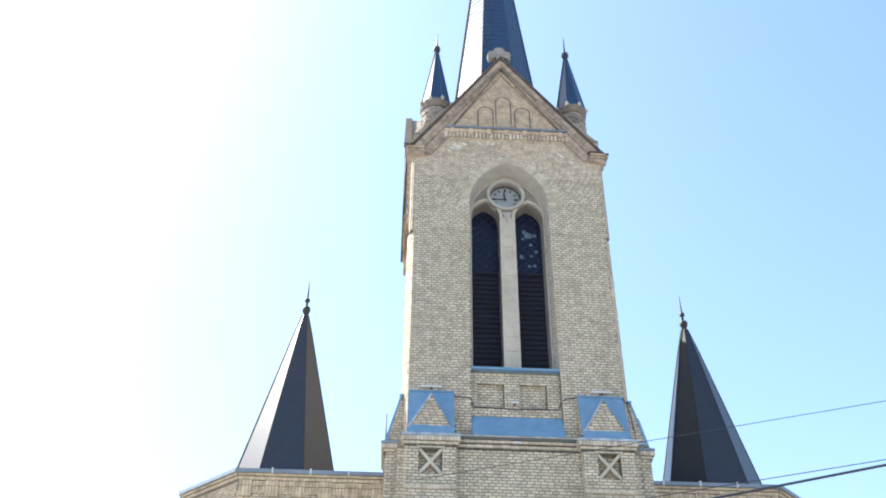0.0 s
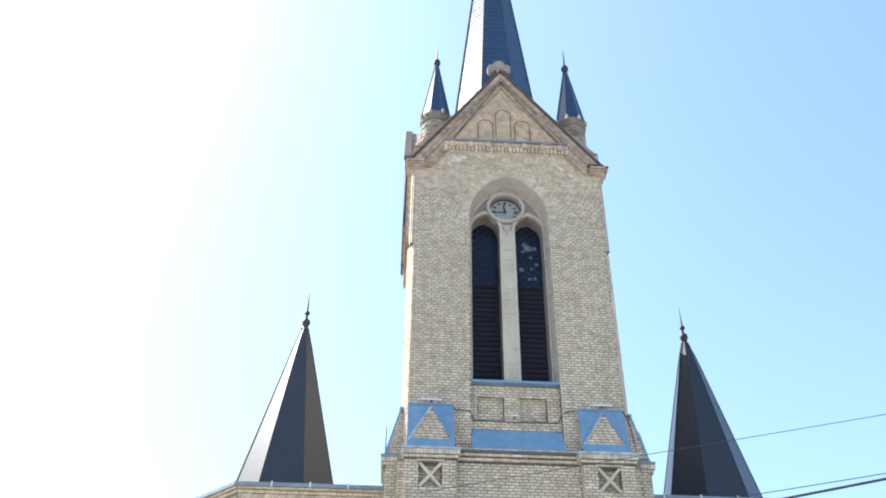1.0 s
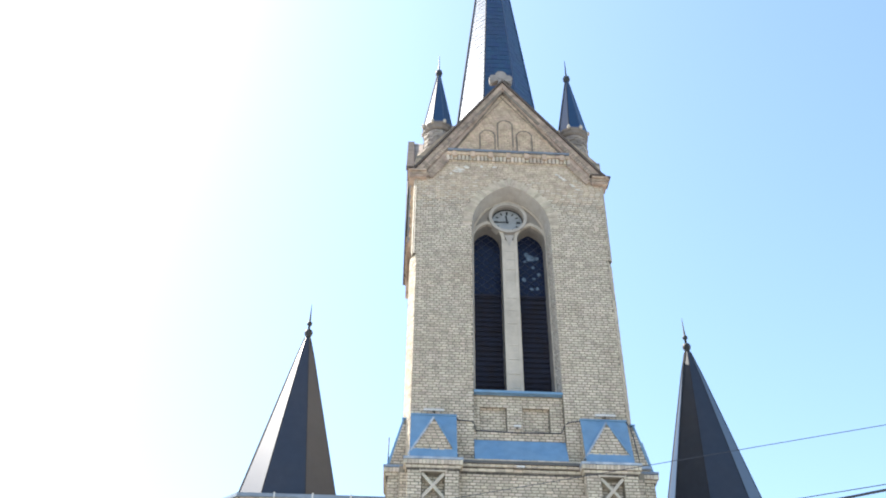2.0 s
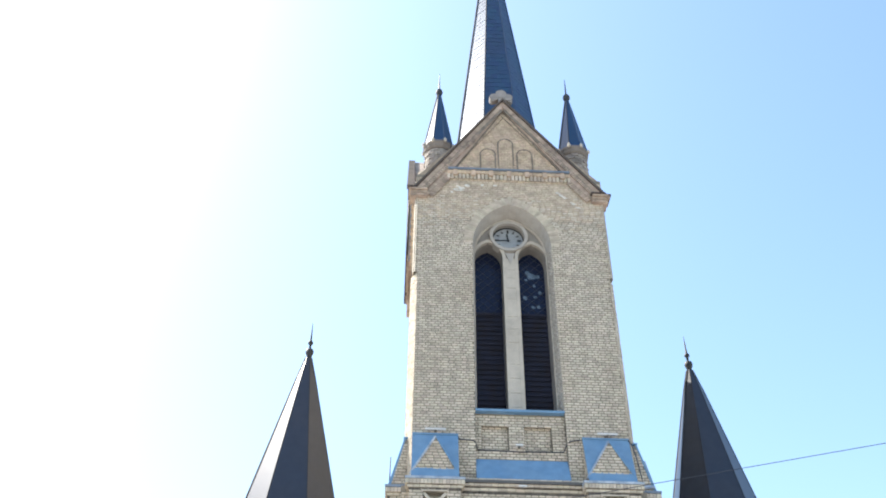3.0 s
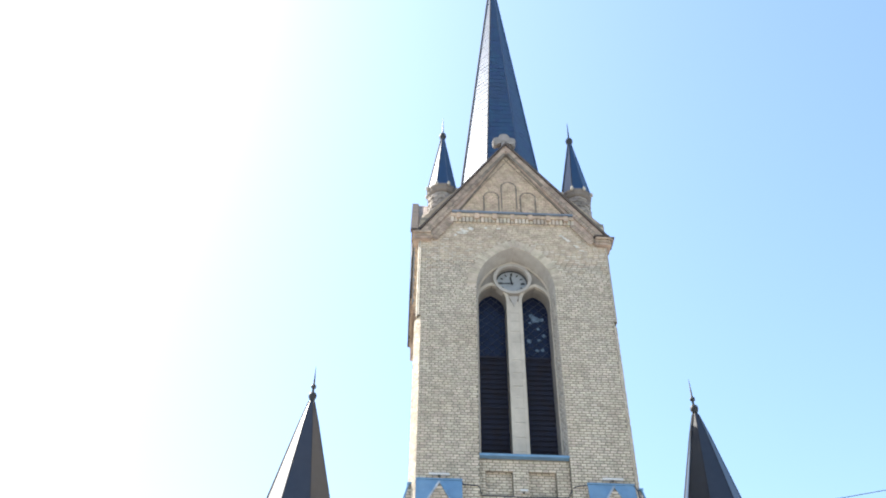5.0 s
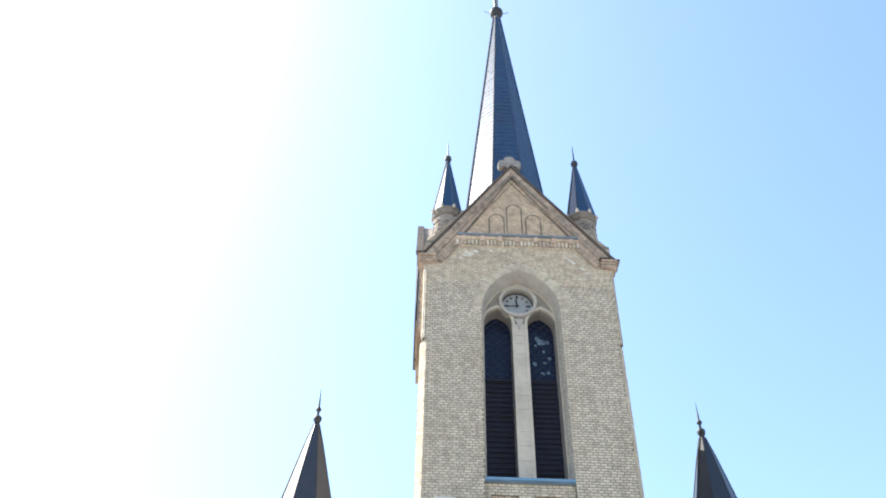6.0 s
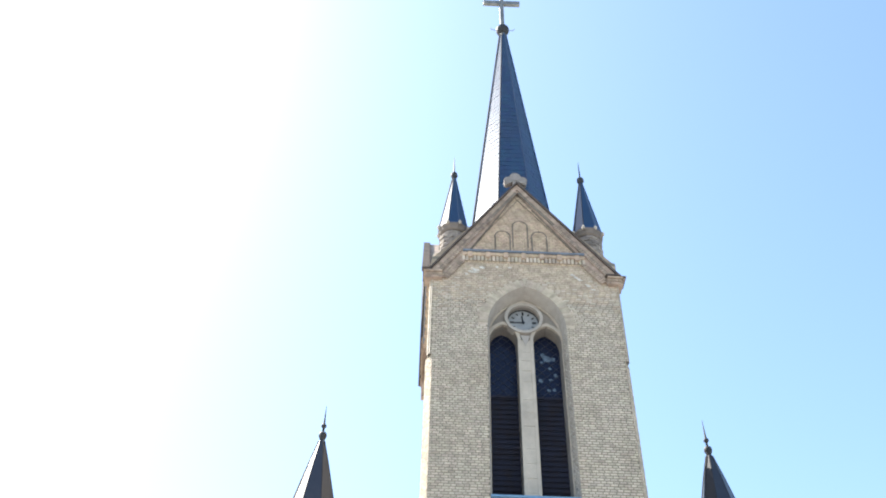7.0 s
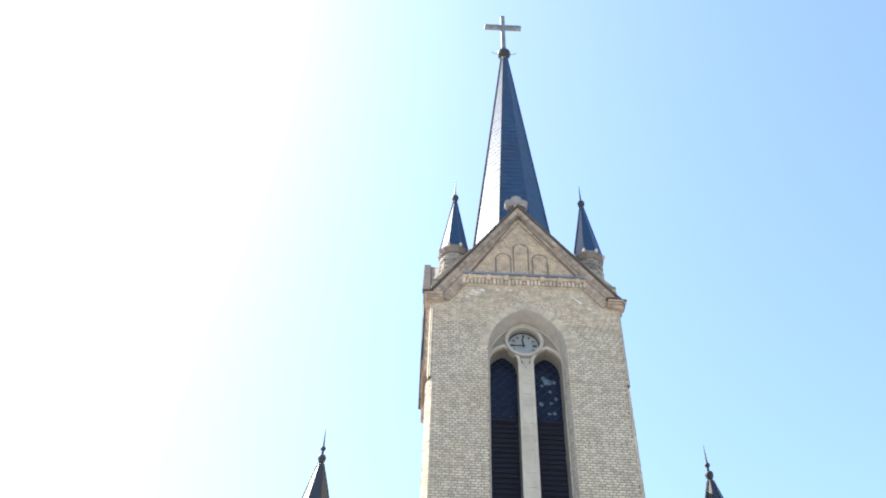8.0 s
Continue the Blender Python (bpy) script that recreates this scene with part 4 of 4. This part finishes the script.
for a, b in BUT:
    lay(lw, lambda z: [(a, b)], 6.002, 9.30, H + 0.36)
    row(lw, a - 0.015, b + 0.015, 9.06, 9.13, H + 0.395)
    c = (a + b) / 2
    lay(lw, lambda z: [(c - 0.24, c + 0.24)], 9.37, 9.96, H + 0.20)
    for k in (0, 3, 1):
        for uu in (a, b):
            mm = face(k) @ Matrix.Translation((uu, -H - 0.18, 0)) @ Matrix.Rotation(radians(90 if uu == b else -90), 4, "Z")
            lay(lw, lambda z: [(-0.175, 0.175)], 7.5, 10.05, 0.0, mm)
part("lower_bricks", lw, BRICK, lower_wall, kind="stuff")

# single bricks of the lower stage
meshes = {}


def brick_mesh(size):
    key = round(size, 2)
    if key not in meshes:
        c, hh = 0.006, (COURSE - JOINT) / 2
        w = key / 2
        meshes[key] = mesh_of("brick", Solid().add([(-w, 0.03, -hh), (w, 0.03, -hh), (w, 0.03, hh), (-w, 0.03, hh), (-w + c, -0.01, -hh + c), (w - c, -0.01, -hh + c), (w - c, -0.01, hh - c), (-w + c, -0.01, hh - c)],
                                                   [(4, 5, 6, 7), (0, 1, 5, 4), (1, 2, 6, 5), (2, 3, 7, 6), (3, 0, 4, 7)]), BRICK_ONE)
    return meshes[key]


def single(spans, z0, z1, d):
    for u0, u1, a, b in courses(spans, z0, z1):
        ob = new("brick", brick_mesh(u1 - u0))
        ob.parent = lower_wall
        ob.location = ((u0 + u1) / 2, -d - rng.uniform(-0.004, 0.005), (a + b) / 2 + rng.uniform(-0.003, 0.003))


single(lambda z: [(-1.39, 1.33)], 9.314, 10.08, H + 0.1)
for a, b in BUT:
    c = (a + b) / 2
    single(lambda z: [(a, b)] if z < 9.37 or z > 9.97 else [(a, c - 0.25), (c + 0.25, b)], 9.314, 10.04, H + 0.36)

part("iron_rod", Solid().tube([(-H - 0.37, -1.87, 10.27), (-H - 0.37, -1.87, 11.25)], 0.014, 6), IRON, tower, "short upright iron rod", smooth=True)

# ---- floodlights and cables ----


def floodlight(x, y, z, w):
    lamp = thing("floodlight", (x, y, z), "small white bar floodlight fixed to the brick wall", "floodlight", "floodlights on the tower")
    part("housing", Solid().box(-w / 2, w / 2, -0.07, -0.02, -0.02, 0.02), LAMP_WHITE, lamp)
    part("bracket", Solid().box(-0.025, 0.025, -0.05, 0.06, -0.03, 0.015), SILVER, lamp)


floodlight(CX - 1.95, -0.05, 11.58, 0.46)
floodlight(CX + 1.95, -0.05, 11.58, 0.46)
floodlight(CX - 0.05, 0.06, 11.30, 0.16)
floodlight(CX - 0.05, -0.20, 10.20, 0.18)


def cable(a, b, sag, r, label):
    a, b = Vector(a), Vector(b)
    pts = [a.lerp(b, i / 40) - Vector((0, 0, sag * 4 * (i / 40) * (1 - i / 40))) for i in range(41)]
    ob = new("cable", mesh_of("cable", Solid().tube(pts, r, 6), CABLE, True))
    return tagged(ob, label, "cable", "overhead cables")


cable((0.13, -0.40, 9.17), (22.03, -9.40, 10.17), 0.02, 0.0065, "thin dark overhead cable fixed to the brick buttress")
cable((3.51, -0.11, 8.41), (18.63, -11.78, 8.11), 0.02, 0.024, "thick dark bundled overhead cable fixed to the tower wall")
cable((3.53, -0.11, 8.75), (18.65, -11.78, 7.73), 0.02, 0.008, "thin dark overhead cable fixed to the tower wall")

wire_b = Solid().tube([(CX + 2.40, -0.07, 11.49), (CX + 2.47, -0.12, 11.30), (CX + 2.50, -0.22, 11.02), (CX + 2.51, -0.33, 10.70), (CX + 2.53, -0.36, 10.45), (CX + 2.56, -0.30, 10.30)], 0.013, 5)
tagged(new("facade_cable", mesh_of("facade_cable", wire_b, CABLE)), "black cable running down the buttress roof edge", "cable")
wire = Solid().tube([(CX - 1.46, -0.04, 11.44), (CX - 1.40, -0.03, 11.38), (CX - 1.08, -0.03, 11.36), (CX - 1.03, 0.02, 11.30), (CX - 0.98, 0.10, 11.20), (CX, 0.10, 11.17),
                     (CX + 0.96, 0.10, 11.20), (CX + 1.03, 0.02, 11.34), (CX + 1.10, -0.03, 11.40), (CX + 1.34, -0.04, 11.44)], 0.013, 5)
tagged(new("facade_cable", mesh_of("facade_cable", wire, CABLE)), "thin black cable clipped along the brick wall", "cable")
